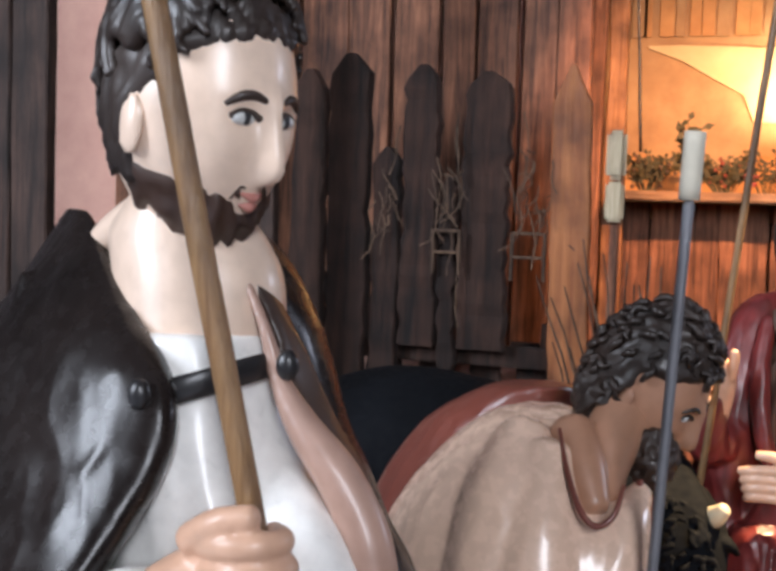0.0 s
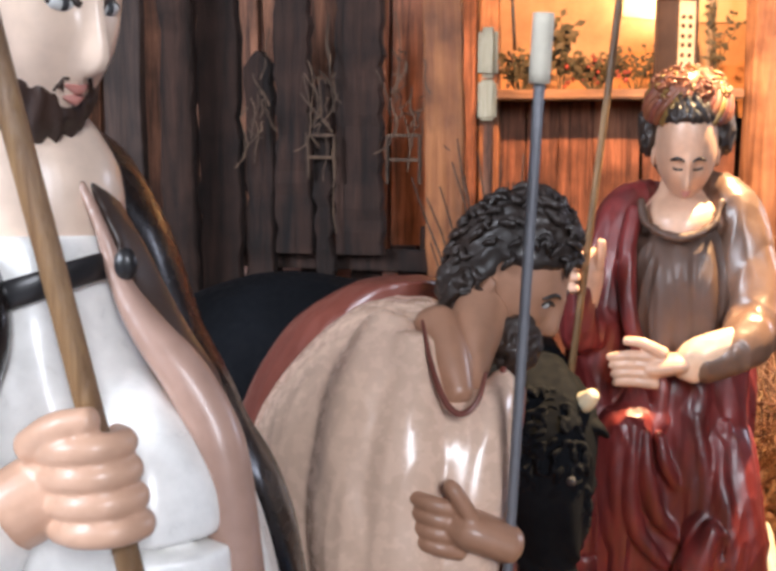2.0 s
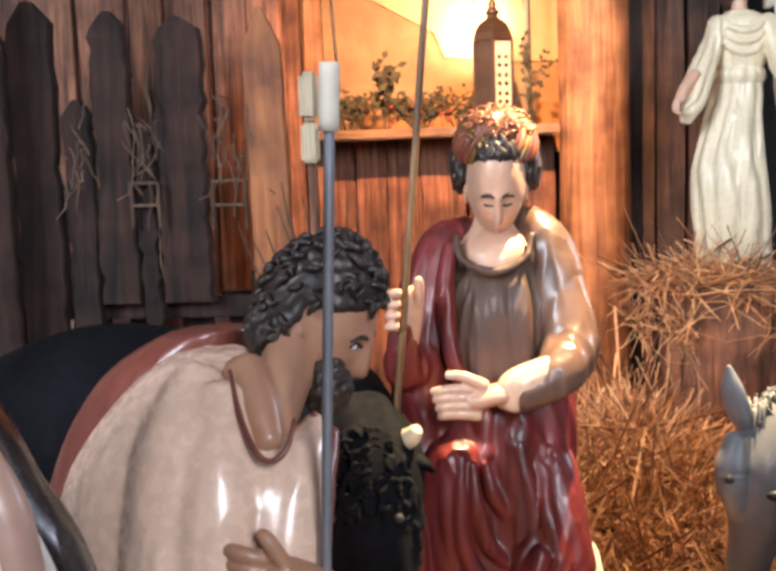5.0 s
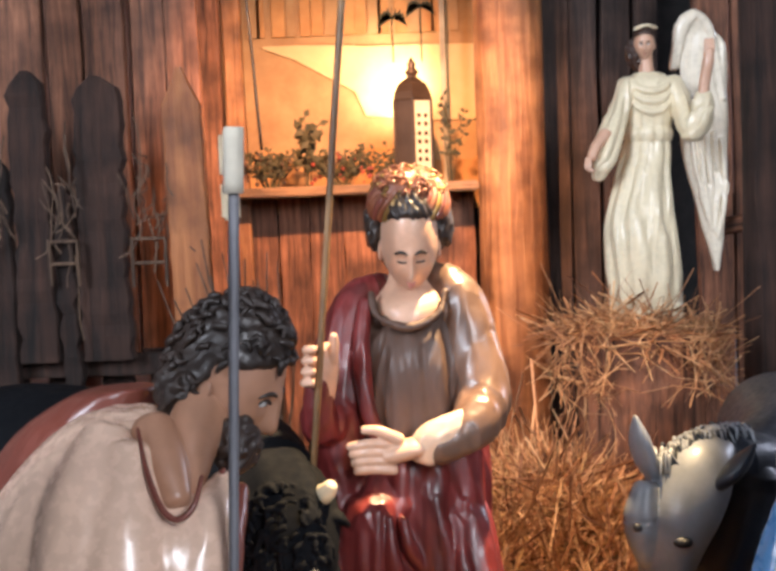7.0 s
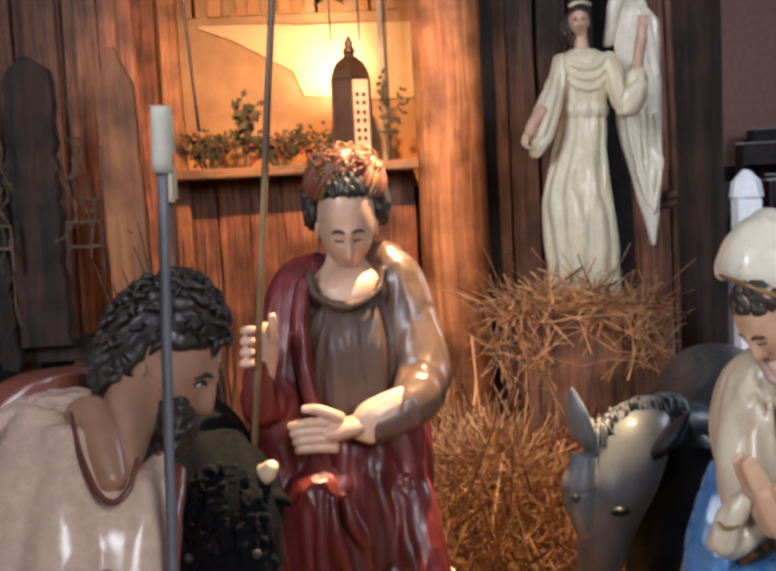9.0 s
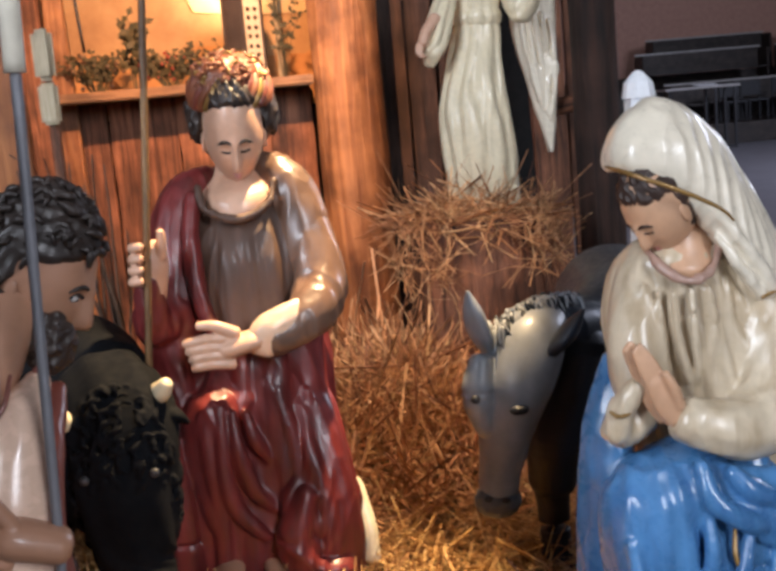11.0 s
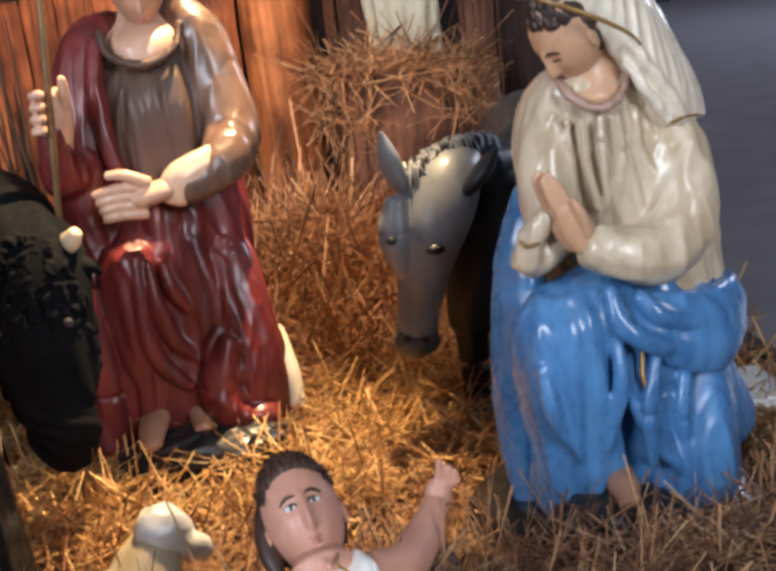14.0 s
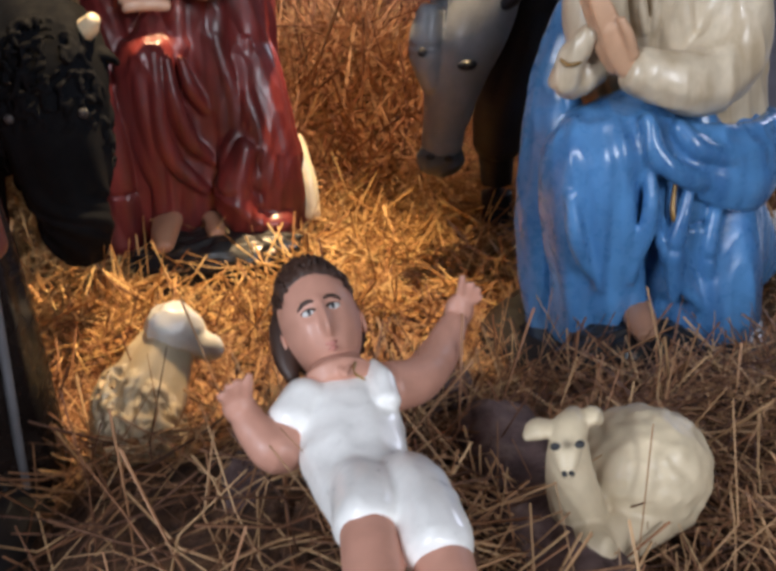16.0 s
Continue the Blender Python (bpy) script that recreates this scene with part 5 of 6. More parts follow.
def kneeling_woman():
    s = Sculpt(5)
    s.loft([(0.65, 1.44, 0.03, 0.155, 0.14), (0.655, 1.44, 0.12, 0.15, 0.135), (0.66, 1.44, 0.24, 0.142, 0.13), (0.67, 1.45, 0.32, 0.13, 0.12), (0.675, 1.46, 0.38, 0.11, 0.1)], BLUE, 90, 0.09, 9)
    s.loft([(0.685, 1.46, 0.29, 0.132, 0.115, 0.1), (0.685, 1.465, 0.36, 0.126, 0.112, 0.4), (0.665, 1.46, 0.45, 0.12, 0.1, 0.9), (0.635, 1.45, 0.54, 0.112, 0.085, 1), (0.62, 1.445, 0.6, 0.092, 0.074, 0.9), (0.612, 1.435, 0.635, 0.07, 0.062, 0.5), (0.61, 1.43, 0.655, 0.045, 0.045, 0.1)], ROBE, 96, 0.05, 24, lean=0.05)
    s.loft([(0.612, 1.4, 0.605, 0.03, 0.028), (0.613, 1.4, 0.622, 0.044, 0.036), (0.616, 1.41, 0.645, 0.042, 0.036), (0.616, 1.42, 0.69, 0.03, 0.03)], SKIN_WARM, 40)
    s.tube([(0.562, 1.402, 0.657, 0.004), (0.572, 1.365, 0.63, 0.0055), (0.602, 1.351, 0.612, 0.006), (0.636, 1.36, 0.622, 0.0055), (0.66, 1.388, 0.652, 0.004)], TAUPE, 10, 6)
    s.head((0.5807, 1.388, 0.71), (40, 0, -66), 0.57, SKIN_WARM, HAIR_BROWN, lids=True, hairline=0.5, side=0.1, back=0.7)
    # veil: a pointed hood that falls over the far shoulder
    s.slab([(0.5216, 1.42, 0.757, 0.5444, 1.43, 0.7955, 0.014), (0.5383, 1.372, 0.7523, 0.5675, 1.425, 0.8306, 0.03), (0.5692, 1.36, 0.7402, 0.5991, 1.44, 0.8383, 0.042), (0.6062, 1.358, 0.7183, 0.6553, 1.46, 0.799, 0.042), (0.641, 1.36, 0.6822, 0.7029, 1.47, 0.7403, 0.036), (0.6727, 1.362, 0.6369, 0.7455, 1.465, 0.6671, 0.03), (0.6922, 1.365, 0.5993, 0.7758, 1.45, 0.6124, 0.024), (0.702, 1.367, 0.5733, 0.7837, 1.43, 0.5711, 0.014)], VEIL, 96, 10, 0.02, 4, 0.3)
    s.tube([(0.5695, 1.46, 0.7764, 0.0334), (0.5942, 1.46, 0.78, 0.0534), (0.637, 1.47, 0.7417, 0.0592), (0.6828, 1.47, 0.6818, 0.0471), (0.7325, 1.46, 0.6139, 0.0334)], VEIL, 44, 8)
    s.ridges([[(0.6238, 1.36, 0.721), (0.6618, 1.355, 0.6722), (0.7047, 1.36, 0.6145), (0.7248, 1.37, 0.5809)], [(0.6431, 1.36, 0.6648), (0.6721, 1.355, 0.6228), (0.7036, 1.362, 0.5816)]], VEIL, 0.006)
    s.tube([(0.519, 1.41, 0.7626, 0.0022), (0.5226, 1.352, 0.7584, 0.0036), (0.5394, 1.328, 0.7497, 0.0036), (0.5663, 1.317, 0.7383, 0.0034), (0.603, 1.316, 0.7211, 0.0034), (0.6365, 1.322, 0.7026, 0.003), (0.6544, 1.328, 0.6863, 0.0022)], GOLD, 8, 7)
    s.tube([(0.6989, 1.352, 0.5803, 0.0028), (0.732, 1.37, 0.5845, 0.003), (0.7755, 1.41, 0.5761, 0.0025)], GOLD, 8, 5)
    # arms and praying palms
    s.tube([(0.69, 1.43, 0.61, 0.036), (0.722, 1.405, 0.53, 0.049), (0.715, 1.37, 0.455, 0.05), (0.675, 1.335, 0.42, 0.043), (0.62, 1.31, 0.428, 0.035), (0.568, 1.305, 0.447, 0.027)], ROBE, 36, 7, 1, 0.025, 7)
    s.tube([(0.755, 1.47, 0.5, 0.036), (0.775, 1.48, 0.42, 0.043), (0.775, 1.48, 0.33, 0.04)], ROBE, 28, 7, 1, 0.03, 5)
    s.tube([(0.584, 1.305, 0.441, 0.0298), (0.579, 1.305, 0.443, 0.0294)], GOLD, 24, 4, ends=False)
    s.tube([(0.565, 1.42, 0.62, 0.03), (0.542, 1.39, 0.53, 0.04), (0.533, 1.365, 0.45, 0.03), (0.4955, 1.345, 0.4241, 0.02)], ROBE, 30, 7, 1, 0.04, 5)
    s.tube([(0.4886, 1.335, 0.428, 0.017), (0.4979, 1.33, 0.4609, 0.016), (0.5178, 1.32, 0.4927, 0.012)], ROBE, 20, 6)
    s.tube([(0.4784, 1.318, 0.4638, 0.003), (0.4874, 1.311, 0.4575, 0.0034), (0.5026, 1.313, 0.4591, 0.003)], GOLD, 8, 5)
    for dx, y in ((0, 1.3), (-9, 1.318)):
        k = dx * 0.00062
        s.tube([(0.56 + k, y, 0.452, 0.018), (0.547 + k, y, 0.475, 0.0195), (0.535 + k, y, 0.5, 0.0165)], SKIN_WARM, 18, 6, 0.55, side=(0, 1, 0))
        for f in range(4):
            s.tube([(0.547 - f * 0.0075 + k, y, 0.495 + 0.001 * f, 0.0055), (0.532 - f * 0.006 + k, y, 0.523, 0.0056), (0.518 - f * 0.0035 + k, y, 0.549 - 0.004 * abs(f - 1), 0.0038)], SKIN_WARM, 10, 5)
    s.tube([(0.56, 1.294, 0.468, 0.0085), (0.551, 1.288, 0.494, 0.0075), (0.541, 1.288, 0.513, 0.0055)], SKIN_WARM, 10, 5)
    # raised knee, fallen folds and train
    s.tube([(0.6141, 1.375, 0.3181, 0.0375), (0.6053, 1.36, 0.231, 0.0447), (0.5986, 1.355, 0.1158, 0.0495)], BLUE, 40, 8)
    s.tube([(0.69, 1.44, 0.32, 0.075), (0.6, 1.37, 0.332, 0.072), (0.528, 1.332, 0.335, 0.06)], BLUE, 44, 8, 1, 0.02, 5)
    s.loft([(0.555, 1.345, 0.075, 0.07, 0.06, 1), (0.548, 1.34, 0.15, 0.062, 0.06, 1), (0.53, 1.33, 0.26, 0.063, 0.058, 0.8), (0.528, 1.332, 0.34, 0.06, 0.055, 0.4), (0.534, 1.337, 0.385, 0.035, 0.035, 0.1)], BLUE, 60, 0.07, 7, lean=0.3)
    s.slab([(0.6, 1.318, 0.385, 0.605, 1.312, 0.335, 0.012), (0.65, 1.312, 0.372, 0.655, 1.292, 0.28, 0.022), (0.73, 1.33, 0.36, 0.735, 1.305, 0.25, 0.022), (0.795, 1.39, 0.352, 0.79, 1.38, 0.25, 0.022), (0.815, 1.48, 0.345, 0.805, 1.48, 0.24, 0.02)], BLUE, 90, 12, 0.07, 4, 0.9)
    s.tube([(0.72, 1.41, 0.27, 0.068), (0.705, 1.36, 0.17, 0.075), (0.7, 1.335, 0.08, 0.075)], BLUE, 40, 7, 1, 0.04, 7)
    s.tube([(0.74, 1.44, 0.2, 0.075), (0.79, 1.48, 0.12, 0.075), (0.84, 1.52, 0.08, 0.06)], BLUE, 36, 7, 0.9, 0.03, 5)
    for k in range(5):
        s.tube([(0.585 + 0.012 * k, 1.3 + 0.003 * k, 0.33 - 0.012 * k, 0.004), (0.6 + 0.018 * k, 1.283 + 0.006 * k, 0.25 - 0.016 * k, 0.007), (0.635 + 0.018 * k, 1.275 + 0.006 * k, 0.17 - 0.016 * k, 0.008), (0.7 + 0.012 * k, 1.28 + 0.006 * k, 0.1 - 0.01 * k, 0.004)], BLUE, 14, 8)
    s.tube([(0.628, 1.296, 0.315, 0.003), (0.618, 1.276, 0.27, 0.004), (0.63, 1.272, 0.24, 0.003)], GOLD, 8, 5)
    s.tube([(0.53, 1.44, 0.5, 0.02), (0.505, 1.42, 0.4, 0.036), (0.49, 1.41, 0.28, 0.038), (0.488, 1.4, 0.15, 0.034), (0.495, 1.39, 0.05, 0.03)], BLUE, 30, 7, 0.7, 0.09, 4)
    s.tube([(0.627, 1.335, 0.3356, 0.0315), (0.6512, 1.33, 0.2552, 0.0364), (0.6516, 1.33, 0.1462, 0.04)], BLUE, 40, 8)
    s.ridges([[(0.5623, 1.3, 0.3515), (0.5596, 1.282, 0.2768), (0.5681, 1.285, 0.1906)], [(0.5903, 1.29, 0.3294), (0.5869, 1.276, 0.2671), (0.5698, 1.283, 0.177)], [(0.6377, 1.28, 0.2901), (0.6225, 1.27, 0.2281), (0.6245, 1.27, 0.1504)], [(0.4862, 1.285, 0.3033), (0.4973, 1.276, 0.2366), (0.5337, 1.28, 0.1682)], [(0.6873, 1.3, 0.2665), (0.6754, 1.29, 0.2022), (0.6823, 1.29, 0.1362)]], BLUE, 0.009)
    s.ridges([[(0.5836, 1.296, 0.3892), (0.5986, 1.276, 0.3393), (0.6551, 1.286, 0.3053), (0.7492, 1.336, 0.2849)], [(0.6231, 1.296, 0.3756), (0.6508, 1.286, 0.3468), (0.7144, 1.306, 0.3222), (0.7881, 1.366, 0.3114)]], BLUE, 0.012)
    s.ridges([[(0.5664, 1.366, 0.6008), (0.5661, 1.366, 0.555), (0.5782, 1.366, 0.4932)], [(0.5828, 1.356, 0.5997), (0.5854, 1.356, 0.5472), (0.601, 1.366, 0.4761)], [(0.6071, 1.358, 0.5992), (0.609, 1.356, 0.5437), (0.6147, 1.366, 0.4739)], [(0.6343, 1.366, 0.6009), (0.6385, 1.361, 0.545), (0.629, 1.366, 0.4784)], [(0.6629, 1.376, 0.6055), (0.6641, 1.371, 0.5529), (0.6452, 1.376, 0.4806)], [(0.5504, 1.376, 0.6083), (0.5426, 1.376, 0.5569)]], ROBE, 0.0045)
    s.ridges([[(0.7118, 1.376, 0.5519), (0.7035, 1.351, 0.4901), (0.6676, 1.326, 0.4339)], [(0.7526, 1.396, 0.536), (0.7413, 1.366, 0.4675), (0.7051, 1.336, 0.3979)], [(0.7886, 1.426, 0.4478), (0.7925, 1.426, 0.3743), (0.7827, 1.426, 0.3315)]], ROBE, 0.009)
    s.ball((0.57, 1.27, 0.07), (0.1, 0.06, 0.05), BASE, n=30, lump=0.2)
    s.tube([(0.59, 1.315, 0.125, 0.022), (0.583, 1.27, 0.125, 0.021), (0.578, 1.24, 0.118, 0.015)], SKIN_TAN, 20, 5, 0.7)
    s.ball((0.6, 1.29, 0.06), (0.018, 0.016, 0.02), BLUE, n=18)
    s.loft([(0.61, 1.39, -0.01, 0.21, 0.19), (0.61, 1.39, 0.05, 0.205, 0.185), (0.615, 1.4, 0.075, 0.17, 0.15)], BASE, 40, 0.05, 5)
    return s.done("kneeling_woman_statue", "glossy plaster statue of a veiled kneeling woman in blue", "statue", "", 0.85)


def infant():
    s = Sculpt(6)
    s.tube([(0.157, 0.855, 0.318, 0.034), (0.157, 0.83, 0.312, 0.042), (0.156, 0.79, 0.305, 0.043), (0.158, 0.75, 0.302, 0.038), (0.167, 0.705, 0.303, 0.036), (0.172, 0.68, 0.305, 0.03)], WHITE, 60, 9, 0.7, 0.03, 9)
    s.tube([(0.152, 0.9, 0.345, 0.02), (0.154, 0.875, 0.333, 0.022), (0.155, 0.855, 0.325, 0.034)], SKIN_BABY, 24, 5)
    s.head((0.145, 0.908, 0.356), (-48, -8, 8), 0.49, SKIN_BABY, HAIR_BROWN, hairline=0.5, back=0.9, side=0.08)
    s.tube([(0.128, 0.94, 0.37, 0.012), (0.114, 0.915, 0.352, 0.013), (0.113, 0.89, 0.335, 0.011), (0.117, 0.872, 0.325, 0.006)], HAIR_BROWN, 14, 6)
    s.blend = False
    s.locks((0.145, 0.908, 0.357), (0.036, 0.045, 0.06), HAIR_BROWN, (-48, -8, 8), 40, 0.0026, 50, 200)
    s.blend = True
    s.tube([(0.195, 0.85, 0.32, 0.022), (0.222, 0.865, 0.315, 0.02), (0.248, 0.905, 0.315, 0.018), (0.268, 0.935, 0.328, 0.013)], SKIN_BABY, 20, 6)
    s.ball((0.275, 0.945, 0.335), (0.014, 0.011, 0.017), SKIN_BABY, n=18)
    for k, (dx, dz) in enumerate(((0.0, 0.028), (0.008, 0.02), (0.013, 0.014), (0.015, 0.006))):
        s.tube([(0.275 + dx * 0.5, 0.945, 0.343, 0.0048), (0.277 + dx, 0.944, 0.343 + dz * 0.5, 0.0044), (0.278 + dx * 1.1, 0.942, 0.343 + dz, 0.0034)], SKIN_BABY, 9, 4)
    s.tube([(0.12, 0.835, 0.315, 0.022), (0.1, 0.8, 0.305, 0.021), (0.082, 0.81, 0.318, 0.016), (0.075, 0.82, 0.328, 0.013)], SKIN_BABY, 20, 6)
    s.ball((0.071, 0.822, 0.334), (0.014, 0.011, 0.015), SKIN_BABY, n=18)
    for dx, dz in ((0.008, 0.026), (0.0, 0.022), (-0.007, 0.018), (-0.013, 0.01)):
        s.tube([(0.072 + dx * 0.6, 0.82, 0.34, 0.0046), (0.072 + dx, 0.818, 0.34 + dz * 0.6, 0.0042), (0.072 + dx * 1.2, 0.816, 0.34 + dz, 0.0032)], SKIN_BABY, 9, 4)
    s.tube([(0.128, 0.838, 0.325, 0.022), (0.112, 0.815, 0.312, 0.025)], WHITE, 24, 5)
    s.tube([(0.182, 0.855, 0.34, 0.006), (0.187, 0.835, 0.338, 0.01), (0.188, 0.81, 0.33, 0.012)], WHITE, 16, 5)
    for e, x in ((-1, 0.156), (1, 0.19)):
        s.tube([(x, 0.73, 0.308, 0.025), (x, 0.695, 0.325, 0.0245), (x + e * 0.003, 0.66 - 0.008 * e, 0.328, 0.0245), (x + e * 0.004, 0.643 - 0.016 * e, 0.326, 0.0235)], WHITE, 24, 5, 1, 0.06, 4)
        s.tube([(x + e * 0.002, 0.69, 0.324, 0.018), (x + e * 0.004, 0.655, 0.327, 0.02), (x + e * 0.006, 0.6, 0.315, 0.02), (x, 0.55, 0.29, 0.016), (x, 0.53, 0.295, 0.012)], SKIN_BABY, 22, 6)
    s.tube([(0.15, 0.852, 0.352, 0.0022), (0.158, 0.83, 0.349, 0.003), (0.166, 0.852, 0.352, 0.0022)], SKIN_BABY, 10, 5)
    s.tube([(0.168, 0.845, 0.352, 0.0018), (0.164, 0.822, 0.354, 0.002), (0.172, 0.812, 0.352, 0.0018)], GOLD, 7, 4)
    return s.done("infant_statue", "painted plaster infant statue in white tunic lying on straw", "statue", "", 0.25, 0.002)


def sheep_lying():
    s = Sculpt(7)
    s.ball((0.3963, 0.795, 0.2452), (0.062, 0.055, 0.055), FLEECE, (0, 0, -8), n=72, lump=0.06, freq=6)
    s.ball((0.4267, 0.81, 0.2381), (0.034, 0.045, 0.046), FLEECE, n=60, lump=0.06, freq=6)
    s.tube([(0.341, 0.755, 0.2227, 0.0192), (0.3279, 0.75, 0.2531, 0.0216), (0.3207, 0.75, 0.2874, 0.019), (0.3206, 0.755, 0.3117, 0.0147)], FLEECE, 60, 8, 1, 0.06, 13)
    s.tube([(0.3279, 0.765, 0.3294, 0.0078), (0.3192, 0.747, 0.3284, 0.0139), (0.3121, 0.731, 0.322, 0.0123), (0.309, 0.72, 0.3143, 0.0088), (0.308, 0.715, 0.3082, 0.006)], FLEECE, 30, 7, 0.9)
    s.tube([(0.3305, 0.751, 0.331, 0.008), (0.3389, 0.751, 0.3352, 0.0105), (0.344, 0.749, 0.3295, 0.005)], FLEECE, 14, 6, 0.6)
    s.tube([(0.3071, 0.751, 0.3288, 0.008), (0.2943, 0.751, 0.3279, 0.012), (0.2849, 0.749, 0.3229, 0.005)], FLEECE, 14, 6, 0.6)
    s.tube([(0.3466, 0.74, 0.2186, 0.024), (0.383, 0.755, 0.2211, 0.022), (0.4203, 0.775, 0.2256, 0.026)], FLEECE, 24, 7)
    s.tube([(0.3302, 0.735, 0.2277, 0.022), (0.3314, 0.715, 0.2362, 0.018), (0.3376, 0.705, 0.2422, 0.012)], FLEECE, 20, 6)
    s.blend = False
    for p in ((0.2972, 0.713, 0.3373), (0.3151, 0.711, 0.3379)):
        s.ball(p, (0.004, 0.003, 0.003), EYE, n=10)
    for p in ((0.3011, 0.701, 0.3208), (0.3063, 0.701, 0.3204)):
        s.ball(p, (0.0024, 0.003, 0.0018), EYE, n=8)
    s.blend = True
    return s.done("lying_sheep_statue", "small cream plaster sheep statue lying on the straw", "statue", "sheep", 1.0, 0.002)


def sheep_resting():
    s = Sculpt(8)
    s.ball((-0.05, 1.12, 0.13), (0.048, 0.075, 0.075), FLEECE, (0, 0, 20), n=44, lump=0.25, freq=7)
    s.tube([(-0.04, 1.13, 0.17, 0.045), (-0.02, 1.16, 0.2, 0.036), (-0.005, 1.18, 0.215, 0.03)], FLEECE, 28, 6, 1, 0.12, 5)
    # Head painted white to carry the spot's light; the body stays cream.
    s.ball((0.0, 1.172, 0.232), (0.034, 0.03, 0.027), WHITE, (0, 25, 0), n=30, lump=0.15)
    s.ball((0.03, 1.16, 0.212), (0.02, 0.017, 0.015), WHITE, (0, 35, 0), n=24, lump=0.1)
    s.curls((-0.05, 1.12, 0.135), (0.048, 0.075, 0.076), FLEECE, (0, 0, 20), 380, 0.0055, lambda d: d.z > -0.4)
    s.tube([(-0.03, 1.17, 0.225, 0.006), (-0.05, 1.16, 0.215, 0.01), (-0.06, 1.155, 0.195, 0.006)], FLEECE, 12, 5, 0.6)
    s.tube([(-0.06, 1.05, 0.1, 0.03), (-0.055, 1.02, 0.075, 0.025), (-0.05, 1.0, 0.06, 0.02)], FLEECE, 22, 5, 1, 0.1, 5)
    s.tube([(-0.02, 1.07, 0.12, 0.02), (-0.005, 1.05, 0.09, 0.018), (0.0, 1.03, 0.07, 0.016)], FLEECE, 18, 5, 1, 0.1, 5)
    s.ball((0.028, 1.17, 0.213), (0.003, 0.003, 0.003), EYE, n=10)
    return s.done("resting_sheep_statue", "cream plaster sheep statue on straw, turned head whitened as if spot-lit", "statue", "sheep")


def donkey():
    s = Sculpt(9)
    s.tube([(0.5282, 1.8, 0.4816, 0.043), (0.4859, 1.762, 0.4564, 0.0647), (0.4543, 1.735, 0.4036, 0.0669), (0.4308, 1.725, 0.3336, 0.0523), (0.4162, 1.72, 0.2731, 0.0395), (0.4094, 1.718, 0.2316, 0.0379), (0.4077, 1.72, 0.205, 0.0316)], DONKEY, 40, 9, 0.85)
    s.tube([(0.3965, 1.72, 0.4494, 0.02), (0.389, 1.715, 0.3937, 0.03), (0.398, 1.712, 0.3342, 0.02)], DONKEY, 20, 6)
    s.ridges([[(0.4801, 1.692, 0.4091), (0.4557, 1.688, 0.3825), (0.4335, 1.688, 0.3895)], [(0.4564, 1.697, 0.3451), (0.4445, 1.697, 0.2964), (0.4251, 1.697, 0.2486)]], DONKEY, 0.012)
    s.ball((0.4061, 1.712, 0.2141), (0.039, 0.035, 0.03), MUZZLE, n=26, lump=0.1)
    for px in ((0.3835, 1.676, 0.2306), (0.413, 1.678, 0.2244)):
        s.ball(px, (0.008, 0.004, 0.006), EYE, n=12)
    s.ball((0.4419, 1.668, 0.3741), (0.016, 0.008, 0.0085), DONKEY_DARK, n=18)
    s.ball((0.4404, 1.661, 0.3761), (0.007, 0.005, 0.006), EYE, n=14)
    s.ball((0.3774, 1.69, 0.3933), (0.008, 0.008, 0.008), EYE, n=12)
    s.tube([(0.4159, 1.75, 0.457, 0.022), (0.402, 1.745, 0.4891, 0.03), (0.3931, 1.742, 0.5239, 0.026), (0.387, 1.74, 0.5576, 0.007)], DONKEY, 24, 7, 0.5)
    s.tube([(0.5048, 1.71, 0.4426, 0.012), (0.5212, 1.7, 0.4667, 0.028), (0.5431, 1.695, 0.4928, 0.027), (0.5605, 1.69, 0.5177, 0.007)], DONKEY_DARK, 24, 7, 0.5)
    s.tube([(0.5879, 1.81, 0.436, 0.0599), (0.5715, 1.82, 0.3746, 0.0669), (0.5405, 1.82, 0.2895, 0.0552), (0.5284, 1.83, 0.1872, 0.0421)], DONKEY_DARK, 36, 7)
    s.blend = False
    rng = random.Random(9)
    for k in range(150):
        t = k / 149
        top = Vector((0.4249, 1.75, 0.4847)).lerp(Vector((0.59, 1.84, 0.5051)), t) + Vector((0, 0, 0.018 * math.sin(math.pi * t)))
        for side in (-1, 1):
            a = top + Vector((rng.uniform(-0.006, 0.006), rng.uniform(-0.01, 0.01), -0.006))
            b = a + Vector((rng.uniform(-0.004, 0.008), -0.012 * side, rng.uniform(0.01, 0.018)))
            c = a + Vector((rng.uniform(-0.004, 0.014), -0.03 if side > 0 else 0.026, rng.uniform(-0.022, -0.004)))
            s.tube([(*a, 0.003), (*b, 0.0034), (*c, 0.0012)], DONKEY_DARK if rng.random() < 0.45 else DONKEY, 7, 4)
    s.blend = True
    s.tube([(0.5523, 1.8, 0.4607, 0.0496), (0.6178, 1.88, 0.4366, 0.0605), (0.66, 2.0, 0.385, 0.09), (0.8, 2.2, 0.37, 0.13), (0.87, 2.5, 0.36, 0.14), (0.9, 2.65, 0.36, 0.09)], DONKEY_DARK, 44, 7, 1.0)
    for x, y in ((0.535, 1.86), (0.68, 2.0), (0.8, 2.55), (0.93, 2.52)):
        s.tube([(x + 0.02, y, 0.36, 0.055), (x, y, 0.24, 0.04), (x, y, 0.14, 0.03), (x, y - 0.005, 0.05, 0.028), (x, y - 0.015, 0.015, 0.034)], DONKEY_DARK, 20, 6)
